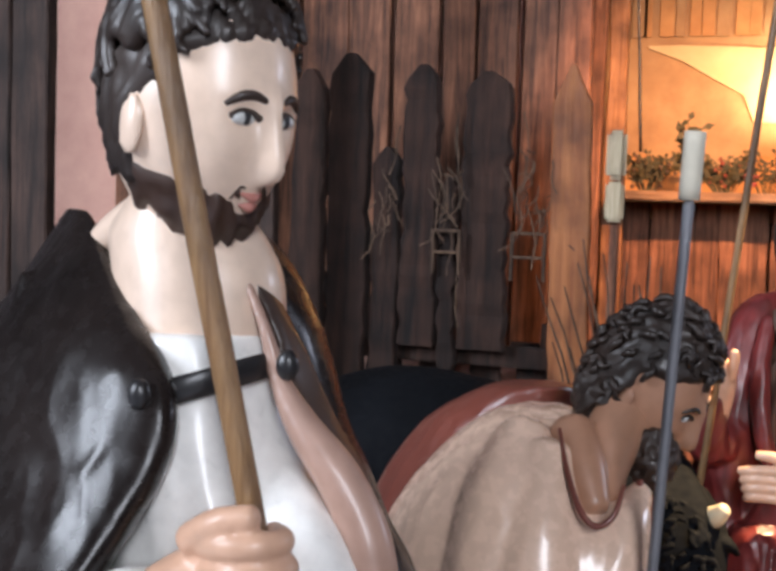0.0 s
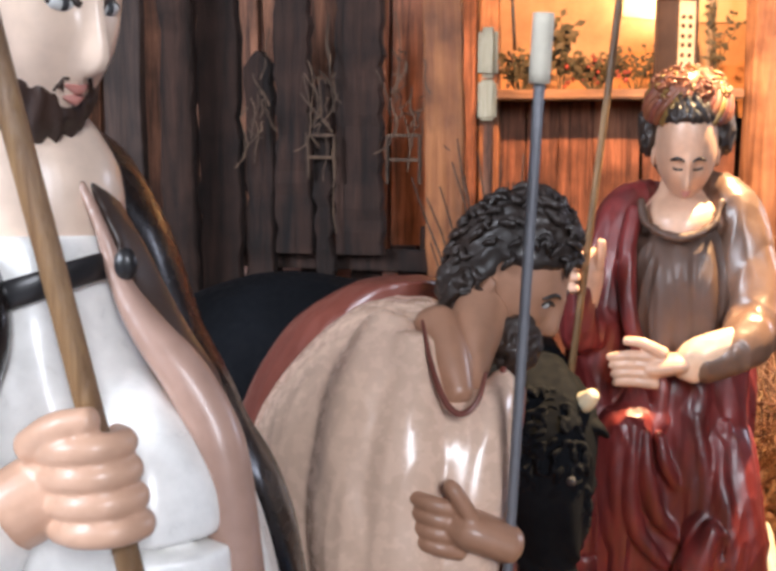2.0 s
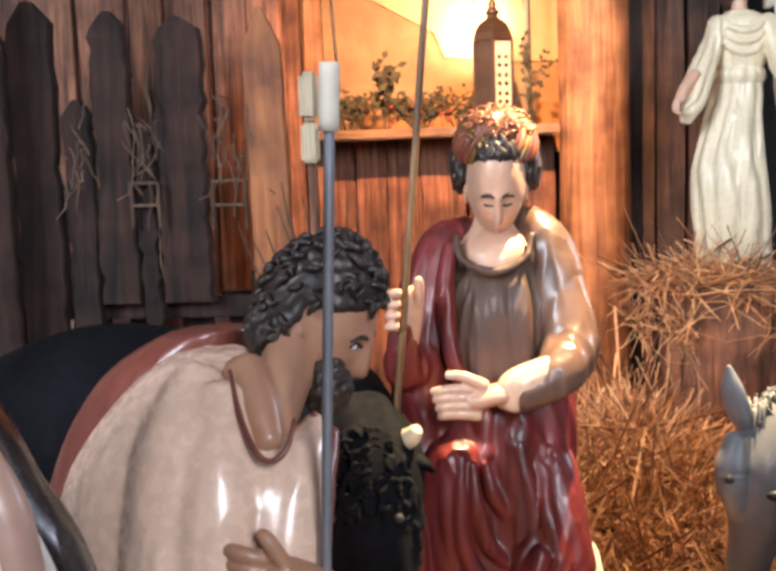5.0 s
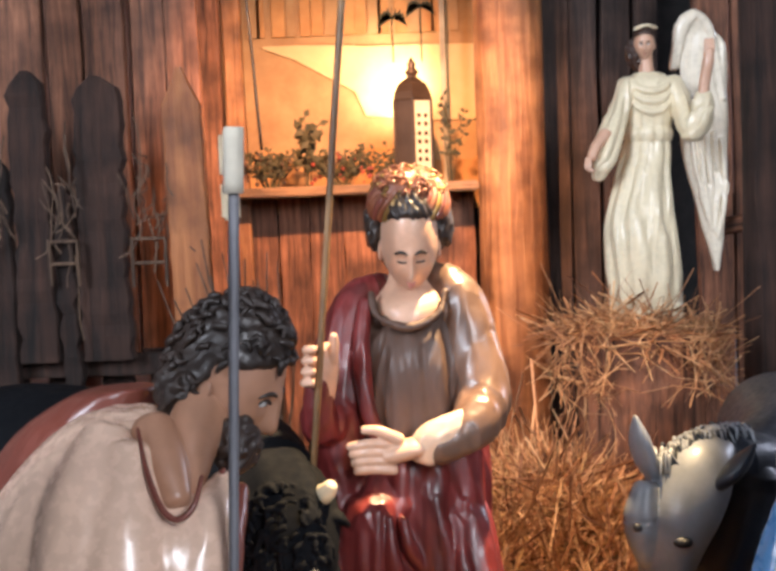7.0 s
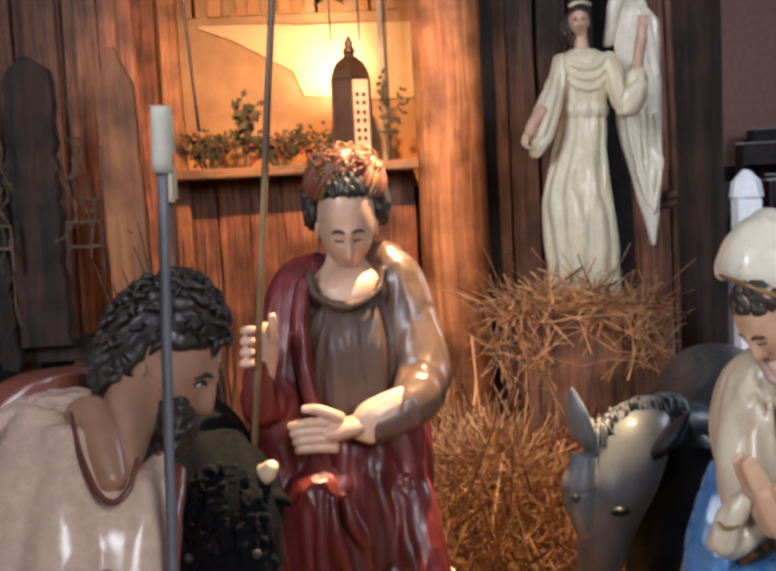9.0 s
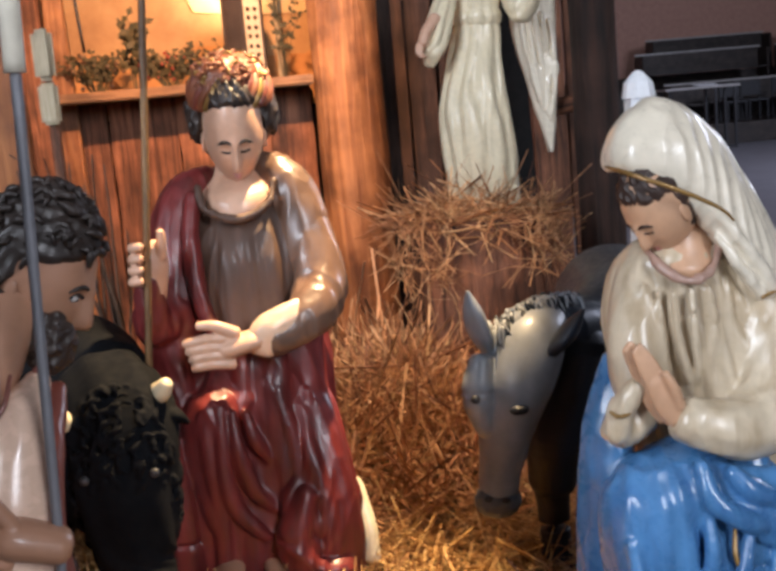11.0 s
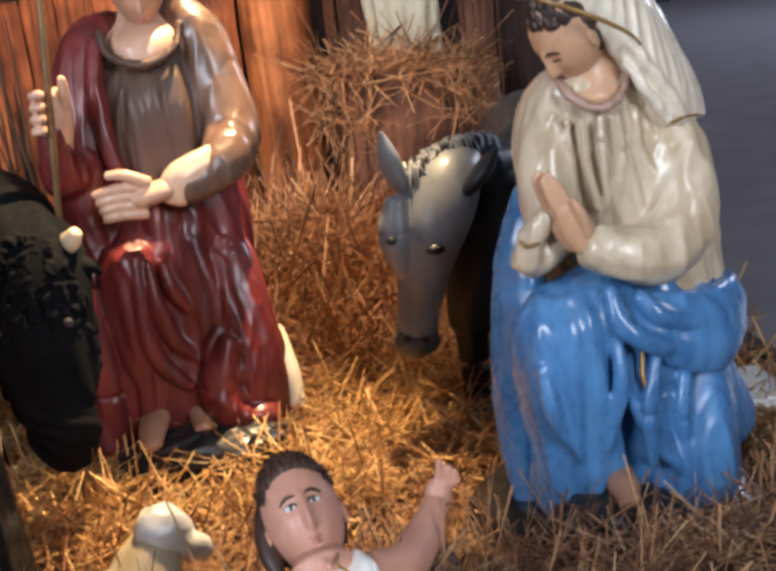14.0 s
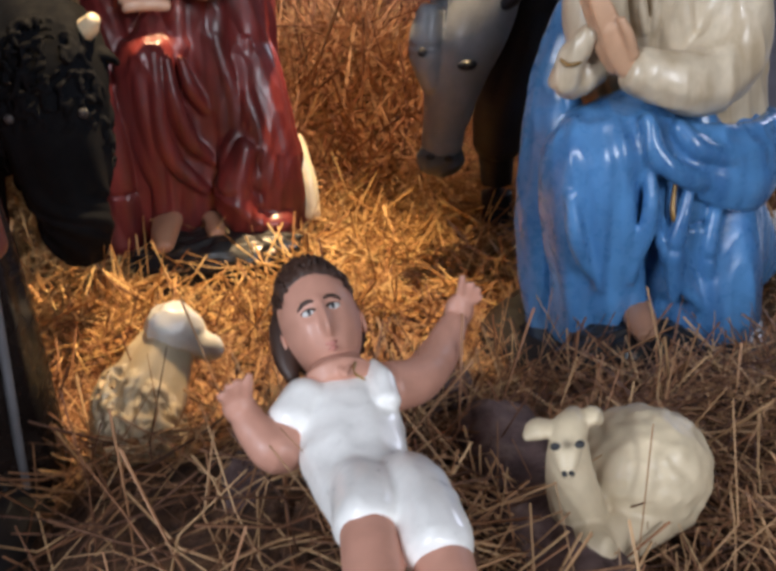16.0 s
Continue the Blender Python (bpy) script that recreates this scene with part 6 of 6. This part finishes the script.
    return s.done("donkey_statue", "glossy grey plaster donkey statue with lowered head and dark neck", "statue")


def ox():
    s = Sculpt(10)
    s.tube([(-0.2, 1.75, 0.46, 0.08), (-0.175, 1.68, 0.43, 0.082), (-0.17, 1.64, 0.34, 0.075), (-0.165, 1.62, 0.25, 0.062), (-0.16, 1.62, 0.19, 0.055), (-0.158, 1.63, 0.15, 0.04)], OX, 60, 9, 0.9, 0.07, 7)
    s.curls((-0.172, 1.65, 0.34), (0.078, 0.068, 0.15), OX, (8, 0, 0), 420, 0.01, lambda d: d.z > -0.85)
    s.tube([(-0.2, 1.8, 0.44, 0.09), (-0.3, 1.9, 0.4, 0.17), (-0.48, 1.98, 0.36, 0.2), (-0.72, 2.05, 0.36, 0.21), (-0.95, 2.1, 0.34, 0.16)], OX, 44, 7, 1.15, 0.03, 4)
    s.tube([(-0.12, 1.68, 0.46, 0.018), (-0.105, 1.66, 0.472, 0.016), (-0.095, 1.65, 0.485, 0.011)], HORN, 14, 5)
    s.tube([(-0.235, 1.66, 0.44, 0.018), (-0.25, 1.63, 0.45, 0.016), (-0.252, 1.61, 0.465, 0.011)], HORN, 14, 5)
    for e in (-1, 1):
        s.tube([(-0.175 + e * 0.06, 1.68, 0.44, 0.014), (-0.175 + e * 0.085, 1.675, 0.43, 0.02), (-0.175 + e * 0.1, 1.68, 0.415, 0.01)], OX, 14, 5, 0.5)
        s.ball((-0.17 + e * 0.05, 1.585, 0.37), (0.008, 0.006, 0.008), EYE, n=10)
    for x, y in ((-0.35, 1.85), (-0.42, 2.05), (-0.85, 2.0), (-0.85, 2.2)):
        s.tube([(x, y, 0.3, 0.07), (x, y, 0.15, 0.045), (x, y, 0.02, 0.05)], OX, 18, 5)
    return s.done("ox_statue", "black plaster ox statue with short cream horns", "statue")


standing_man()
kneeling_man()
young_man()
angel()
kneeling_woman()
infant()
sheep_lying()
sheep_resting()
donkey()
ox()


def rod_bm(a, b, r0, r1, n=12, rows=30, knot=0.0, seed=0):
    bm = bmesh.new()
    a, b = Vector(a), Vector(b)
    d = (b - a).normalized()
    u = d.cross(Vector((0, 1, 0))).normalized()
    w = d.cross(u)
    rings = []
    for i in range(rows + 1):
        t = i / rows
        c = a.lerp(b, t) + u * knot * noise.noise((t * 6, seed, 0)) + w * knot * noise.noise((t * 6, seed, 5))
        r = (r0 + (r1 - r0) * t) * (1 + 14 * knot * noise.noise((t * 17, 3, seed)))
        rings.append([bm.verts.new(c + u * r * math.cos(2 * math.pi * j / n) + w * r * math.sin(2 * math.pi * j / n)) for j in range(n)])
    for p, q in zip(rings, rings[1:]):
        for j in range(n):
            bm.faces.new((p[j], p[(j + 1) % n], q[(j + 1) % n], q[j]))
    bm.faces.new(rings[0][::-1])
    bm.faces.new(rings[-1])
    return bm


tagged(part("wooden_staff", rod_bm((-0.2, 0.648, 0.0), (-0.53, 0.648, 1.38), 0.0085, 0.0085, 14, 40, 0.0015, 1), STAFF, None, "smooth light brown wooden staff held in the fist", True), "", "staff")
tagged(part("shepherd_staff", rod_bm((-0.185, 1.825, 0.01), (-0.045, 1.825, 1.4), 0.0062, 0.0058, 12, 40, 0.0012, 2), STAFF, None, "thin orange-brown wooden staff held upright", True), "", "staff")
pipe = thing("metal_pipe", (-0.172, 1.06, 0.0), "grey zinc pipe with a cream plastic sleeve on top", "pipe")
part("tube", rod_bm((0, 0, 0), (0.0435, 0.002, 0.96), 0.0052, 0.0052, 16, 10), STEEL, pipe, "", True)
part("sleeve", rod_bm((0.0415, 0.002, 0.922), (0.0445, 0.002, 0.985), 0.0098, 0.0098, 18, 6), PVC, pipe, "cream plastic sleeve", True)
part("sleeve_hole", rod_bm((0.0435, -0.0073, 0.958), (0.0435, -0.0082, 0.958), 0.0015, 0.0015, 10, 2), BASE, pipe, "dark screw hole")

# ---- things on the sill, in the straw and in the church ----


def rock_bm(a, b, r, seed, flat=1.0):
    """A split log or rough beam from a to b."""
    bm = bmesh.new()
    a, b = Vector(a), Vector(b)
    d = (b - a).normalized()
    u = d.cross(Vector((0, 0, 1))).normalized()
    w = d.cross(u)
    rings = []
    for i in range(25):
        t = i / 24
        c = a.lerp(b, t)
        ring = []
        for j in range(20):
            q = 2 * math.pi * j / 20
            k = r * (1 + 0.22 * noise.noise((math.cos(q) * 2 + seed, math.sin(q) * 2, t * 5)) + 0.1 * noise.noise((math.cos(q) * 6, math.sin(q) * 6 + seed, t * 12)))
            if i in (0, 24):
                k *= 0.8
            ring.append(bm.verts.new(c + u * k * math.cos(q) + w * k * flat * math.sin(q)))
        rings.append(ring)
    for p, q in zip(rings, rings[1:]):
        for j in range(20):
            bm.faces.new((p[j], p[(j + 1) % 20], q[(j + 1) % 20], q[j]))
    bm.faces.new(rings[0][::-1])
    bm.faces.new(rings[-1])
    return bm


BARK = mottled("manger_bark", [(0.3, (0.06, 0.035, 0.035)), (0.5, (0.13, 0.08, 0.075)), (0.7, (0.22, 0.15, 0.13))], 40, 0.9, 0.8, 0.01)
manger = thing("manger", (0.2, 0.8, 0.15), "rough log manger frame half buried in straw", "manger")
for a, b, r, seed in (((0.295, 0.93, 0.215), (0.335, 0.6, 0.2), 0.042, 1), ((0.22, 1.0, 0.2), (0.3, 1.02, 0.21), 0.022, 2), ((0.04, 0.72, 0.16), (0.08, 0.95, 0.19), 0.03, 3)):
    bm = rock_bm(a, b, r, seed)
    bmesh.ops.translate(bm, verts=bm.verts, vec=(-0.2, -0.8, -0.15))
    part("log", bm, BARK, manger, "", True)

# metal lantern with cut-out panes
lantern = thing("lantern", (0.068, 4.1, 1.0), "tall dark metal lantern with a domed cap and fretwork panes", "lantern")


def prism_bm(rows, n=6, turn=0.0):
    bm = bmesh.new()
    rings = [[bm.verts.new((r * math.cos(turn + 2 * math.pi * j / n), r * math.sin(turn + 2 * math.pi * j / n), z)) for j in range(n)] for z, r in rows]
    for p, q in zip(rings, rings[1:]):
        for j in range(n):
            bm.faces.new((p[j], p[(j + 1) % n], q[(j + 1) % n], q[j]))
    bm.faces.new(rings[0][::-1])
    bm.faces.new(rings[-1])
    return bm


TURN = math.pi / 6
part("base", prism_bm([(0, 0.085), (0.015, 0.085), (0.025, 0.078), (0.03, 0.076)], 6, TURN), DARKMETAL, lantern)
part("dome", prism_bm([(0.3, 0.08), (0.31, 0.082), (0.335, 0.076), (0.365, 0.058), (0.385, 0.03), (0.39, 0.022), (0.4, 0.022)], 6, TURN), DARKMETAL, lantern)
part("finial", prism_bm([(0.4, 0.02), (0.41, 0.026), (0.42, 0.018), (0.428, 0.012), (0.438, 0.017), (0.45, 0.01), (0.465, 0.003)], 16), DARKMETAL, lantern, "", True)
for k in range(6):
    a = TURN + k * math.pi / 3
    bm = rod_bm((0.078 * math.cos(a), 0.078 * math.sin(a), 0.02), (0.078 * math.cos(a), 0.078 * math.sin(a), 0.31), 0.006, 0.006, 8, 2)
    part("corner_bar", bm, DARKMETAL, lantern)
    mid = a + math.pi / 6
    bm = box_bm(-0.033, 0.033, -0.0015, 0.0015, 0.03, 0.3)
    ob = part("pane", bm, PANE if k == 4 else DARKMETAL, lantern)
    ob.matrix_basis = pose(0.066 * math.cos(mid), 0.066 * math.sin(mid), 0, 0, 0, math.degrees(mid) + 90)
    if k == 4:
        bm = bmesh.new()
        for i in range(3):
            for j in range(2):
                for q in range(2):
                    c = Vector((-0.014 + 0.028 * j, -0.003, 0.085 + i * 0.065 + 0.03 * q))
                    bmesh.ops.create_cone(bm, cap_ends=True, segments=10, radius1=0.009, radius2=0.006, depth=0.004, matrix=Matrix.Translation(c) @ pose(0, 0, 0, 90))
        ob2 = part("fretwork", bm, DARKMETAL, ob)

# dry plants along the sill
g = random.Random(21)


def spray_bm(n, spread, height_, r, leaves, leaf):
    """Thin curved stems with small pointed leaves."""
    bm = bmesh.new()
    for k in range(n):
        x, y = g.uniform(-spread, spread), g.uniform(-0.05, 0.05)
        p = [Vector((x * 0.3, y * 0.4, 0)), Vector((x * 0.7, y, height_ * 0.5)), Vector((x * 1.3 + g.uniform(-0.04, 0.04), y * 1.6, height_ * g.uniform(0.6, 1.0)))]
        last = None
        for i in range(7):
            t = i / 6
            c = p[0] * (1 - t) ** 2 + p[1] * 2 * t * (1 - t) + p[2] * t * t
            ring = [bm.verts.new(c + Vector((math.cos(q), math.sin(q), 0)) * r * (1.1 - 0.7 * t)) for q in (0, 2.09, 4.19)]
            if last:
                for j in range(3):
                    bm.faces.new((last[j], last[(j + 1) % 3], ring[(j + 1) % 3], ring[j]))
            last = ring
            for _ in range(leaves if i > 1 else 0):
                d = Vector((g.gauss(0, 1), g.gauss(0, 0.6), g.gauss(0.4, 0.8))).normalized() * leaf * g.uniform(0.6, 1.3)
                s = d.cross(Vector((0, 1, 0.2))).normalized() * leaf * 0.28
                q = [bm.verts.new(v) for v in (c, c + d * 0.5 + s, c + d, c + d * 0.5 - s)]
                bm.faces.new(q)
    return bm


for x, y, n, w, h, lv, lf, name, label in (
        (-0.33, 4.08, 6, 0.05, 0.26, 2, 0.045, "dried_plant", "spiky dried leaf stem standing on the sill"),
        (-0.47, 4.1, 34, 0.1, 0.14, 3, 0.02, "dried_flowers", "dark tangled dried flowers on the sill"),
        (-0.2, 4.1, 34, 0.12, 0.13, 3, 0.022, "dried_flowers", "yellowed dried flowers on the sill"),
        (-0.06, 4.14, 14, 0.09, 0.15, 2, 0.022, "dried_plant", "bare curling dried branches beside the lantern"),
        (0.2, 4.1, 6, 0.04, 0.34, 2, 0.028, "dried_plant", "thin dried leafy sprig by the post")):
    pot = thing(name, (x, y, 1.0), label, "plant", "plants on the sill")
    for _ in range(n):
        part("stem", spray_bm(1, w, h, 0.0022, lv, lf), LEAF, pot)
    if name == "dried_flowers":
        for _ in range(26):
            bm = bmesh.new()
            bmesh.ops.create_icosphere(bm, subdivisions=1, radius=g.uniform(0.004, 0.011), matrix=Matrix.Translation((g.uniform(-w, w), g.uniform(-0.06, 0.03), g.uniform(0.01, h * 0.9))))
            part("berry", bm, BERRY if x > -0.4 else TWIG, pot, "small red berry" if x > -0.4 else "")
cord = part("hanging_cord", rod_bm((-0.495, 4.05, 1.14), (-0.57, 4.05, 2.4), 0.006, 0.004, 8, 20, 0.002, 4), BASE, None, "dark cord hanging in the window opening", True)
tagged(cord, "", "cord")
# twigs, nets and little frames between the pickets


def twigs_bm(n, w, h, r=0.0025):
    bm = bmesh.new()
    for _ in range(n):
        a = Vector((g.uniform(-w, w), g.uniform(-0.03, 0.0), g.uniform(0, h)))
        b = a + Vector((g.gauss(0, w * 0.7), g.uniform(-0.02, 0.02), g.gauss(0, h * 0.35)))
        last = None
        for i in range(5):
            t = i / 4
            c = a.lerp(b, t) + Vector((math.sin(t * 5 + a.x * 40) * 0.008, 0, math.cos(t * 4 + a.z * 30) * 0.008))
            ring = [bm.verts.new(c + Vector((math.cos(q), 0, math.sin(q))) * r) for q in (0, 2.09, 4.19)]
            if last:
                for j in range(3):
                    bm.faces.new((last[j], last[(j + 1) % 3], ring[(j + 1) % 3], ring[j]))
            last = ring
    return bm


for x, z, w, h, n in ((-0.64, 0.86, 0.05, 0.2, 26), (-0.89, 0.8, 0.04, 0.22, 22), (-1.08, 0.78, 0.035, 0.22, 14)):
    bundle = thing("twig_bundle", (x, 2.93, z), "tangle of pale dry twigs stuck between the pickets", "twigs", "twigs in the fence")
    for _ in range(n):
        part("twig", twigs_bm(1, w, h), TWIG, bundle)
for x, z, w, h in ((-0.89, 0.73, 0.075, 0.12), (-0.66, 0.72, 0.09, 0.13)):
    fr = thing("small_frame", (x, 2.92, z), "small pale wooden lattice frame between the pickets", "frame", "lattice frames")
    for a in (-w / 2, w / 2):
        part("upright", box_bm(a - 0.004, a + 0.004, -0.006, 0.006, 0, h, 0.001), TWIG, fr)
    for q in (h * 0.5, h):
        part("crossbar", box_bm(-w / 2, w / 2, -0.005, 0.005, q - 0.004, q + 0.004, 0.001), TWIG, fr)
branch = thing("dry_branches", (-0.33, 2.6, 0.0), "fan of dry reddish branches leaning on the low wall", "branches")
for k in range(26):
    a = (g.uniform(-0.02, 0.12), g.uniform(-0.05, 0.05), 0.0)
    b = (-0.22 + 0.3 * k / 26 + g.uniform(-0.05, 0.05), 0.1 + g.uniform(-0.05, 0.05), g.uniform(0.55, 0.85))
    part("branch", rod_bm(a, b, 0.006, 0.002, 6, 8, 0.012, k), TWIG, branch)

# ---- the church beyond ----
PEW = wood("pew_oak", (0.02, 0.014, 0.012), (0.075, 0.05, 0.042), 0.45, 0.5, "x")
PEWTOP = paint("pew_rail", (0.5, 0.47, 0.46), 0.25, 0.4)
DARKWOOD = paint("black_lacquer", (0.02, 0.02, 0.026), 0.35, 0.3)
PAPER = paint("paper", (0.85, 0.87, 0.9), 0.5, 0.0, 0.03)


def pew():
    t = thing("pew", (0, 0, -0.6), "dark wooden church pew with a pale worn top rail", "pew", "pews")
    part("backrest", box_bm(-1.6, 1.6, 0.2, 0.25, 0.42, 0.9, 0.01), PEW, t)
    part("top_rail", box_bm(-1.62, 1.62, 0.17, 0.27, 0.9, 0.94, 0.01), PEWTOP, t)
    part("seat", box_bm(-1.6, 1.6, -0.25, 0.2, 0.4, 0.44, 0.01), PEW, t)
    for x in (-1.62, 1.57):
        part("end_panel", box_bm(x, x + 0.05, -0.27, 0.27, 0, 0.88, 0.015), PEW, t)
    return t


for n, (y0, y1, top) in enumerate(((22.9, 25.3, -0.15), (25.3, 27.2, 0.62), (27.2, 29.0, 1.02))):
    tagged(part("riser", box_bm(8.9 if n == 0 else 8.4, 25.5, y0, y1, -0.6, top, 0.01), PEW, None, "dark wooden step under the pews"), "", "step", "", "structure")
first = pew()
first.matrix_basis = pose(11.0, 26.0, 0.62, 0, 0, 2)
for x, y, z, r in ((14.6, 26.0, 0.62, 0), (18.2, 26.0, 0.62, 0), (12.0, 27.9, 1.02, 1), (15.8, 27.9, 1.02, 0), (19.4, 27.9, 1.02, 0), (11.1, 24.4, 0.1, 0), (14.8, 24.6, -0.15, 0)):
    copy_thing(first, pose(x, y, max(z, -0.15) if z != 0.1 else -0.15, 0, 0, r))
table = thing("side_table", (9.9, 22.0, -0.6), "tall dark table with papers on it", "table")
part("tabletop", box_bm(-1.5, 0.1, -0.3, 0.3, 1.26, 1.3, 0.006), PEWTOP, table)
for x in (-1.4, -0.42, 0.0):
    for y in (-0.25, 0.25):
        part("leg", box_bm(x - 0.025, x + 0.025, y - 0.025, y + 0.025, 0, 1.26, 0.004), DARKWOOD, table)
part("lower_bar", box_bm(-0.42, 0.0, -0.27, -0.23, 0.02, 0.07, 0.004), DARKWOOD, table)
sheet = part("paper_sheet", box_bm(-0.26, 0.26, -0.25, 0.25, 0, 0.006), PAPER, None, "white sheet of paper lying on the dark table")
sheet.matrix_basis = pose(9.45, 22.0, 0.706, 10, 0, 12)
tagged(sheet, "", "paper")
screen_wall = part("wall_7", box_bm(2, 25, 29, 29.3, -0.6, 9), PINKWALL, None, "pinkish plaster wall beyond the pews")
tagged(screen_wall, "", "wall", "", "structure")
chair = thing("dark_chair", (10.6, 23.4, -0.15), "row chair in black metal and dark cloth", "chair", "row chairs")
part("seat", box_bm(-0.24, 0.24, -0.22, 0.22, 0.42, 0.47, 0.015), DARKWOOD, chair)
part("backrest", box_bm(-0.24, 0.24, 0.2, 0.24, 0.55, 0.88, 0.012), DARKWOOD, chair)
for lx in (-0.21, 0.21):
    for ly in (-0.19, 0.21):
        part("leg", box_bm(lx - 0.015, lx + 0.015, ly - 0.015, ly + 0.015, 0, 0.9 if ly > 0 else 0.42), DARKWOOD, chair)
for k in range(1, 9):
    copy_thing(chair, pose(10.6 + k * 0.62, 23.4 + 0.25 * (k % 2), -0.15, 0, 0, 4 * (k % 3) - 4))

# pale pointed candle box behind the veil, and a white block added for a reflection
candle = thing("candle_box", (1.03, 2.7, 0.0), "pale pink candle box with a pointed white top", "candle")
part("body", box_bm(-0.03, 0.03, -0.03, 0.03, 0.0, 0.83, 0.004), PAPER, candle, "faded pink paper sides")
part("tip", prism_bm([(0.83, 0.042), (0.868, 0.036), (0.893, 0.014), (0.898, 0.004)], 8, math.pi / 8), PAPER, candle)
carton = part("reflection_block", box_bm(0.885, 1.015, 1.57, 1.72, 0.0, 0.065, 0.006), PAPER, None, "white block standing in for a bright reflection by the platform edge")
tagged(carton, "", "carton")
pole = part("fallen_pole", rock_bm((1.03, 2.32, 0.03), (1.05, 1.2, 0.03), 0.022, 5), PLANK, None, "rough brown pole lying along the platform edge", True)
tagged(pole, "", "pole")
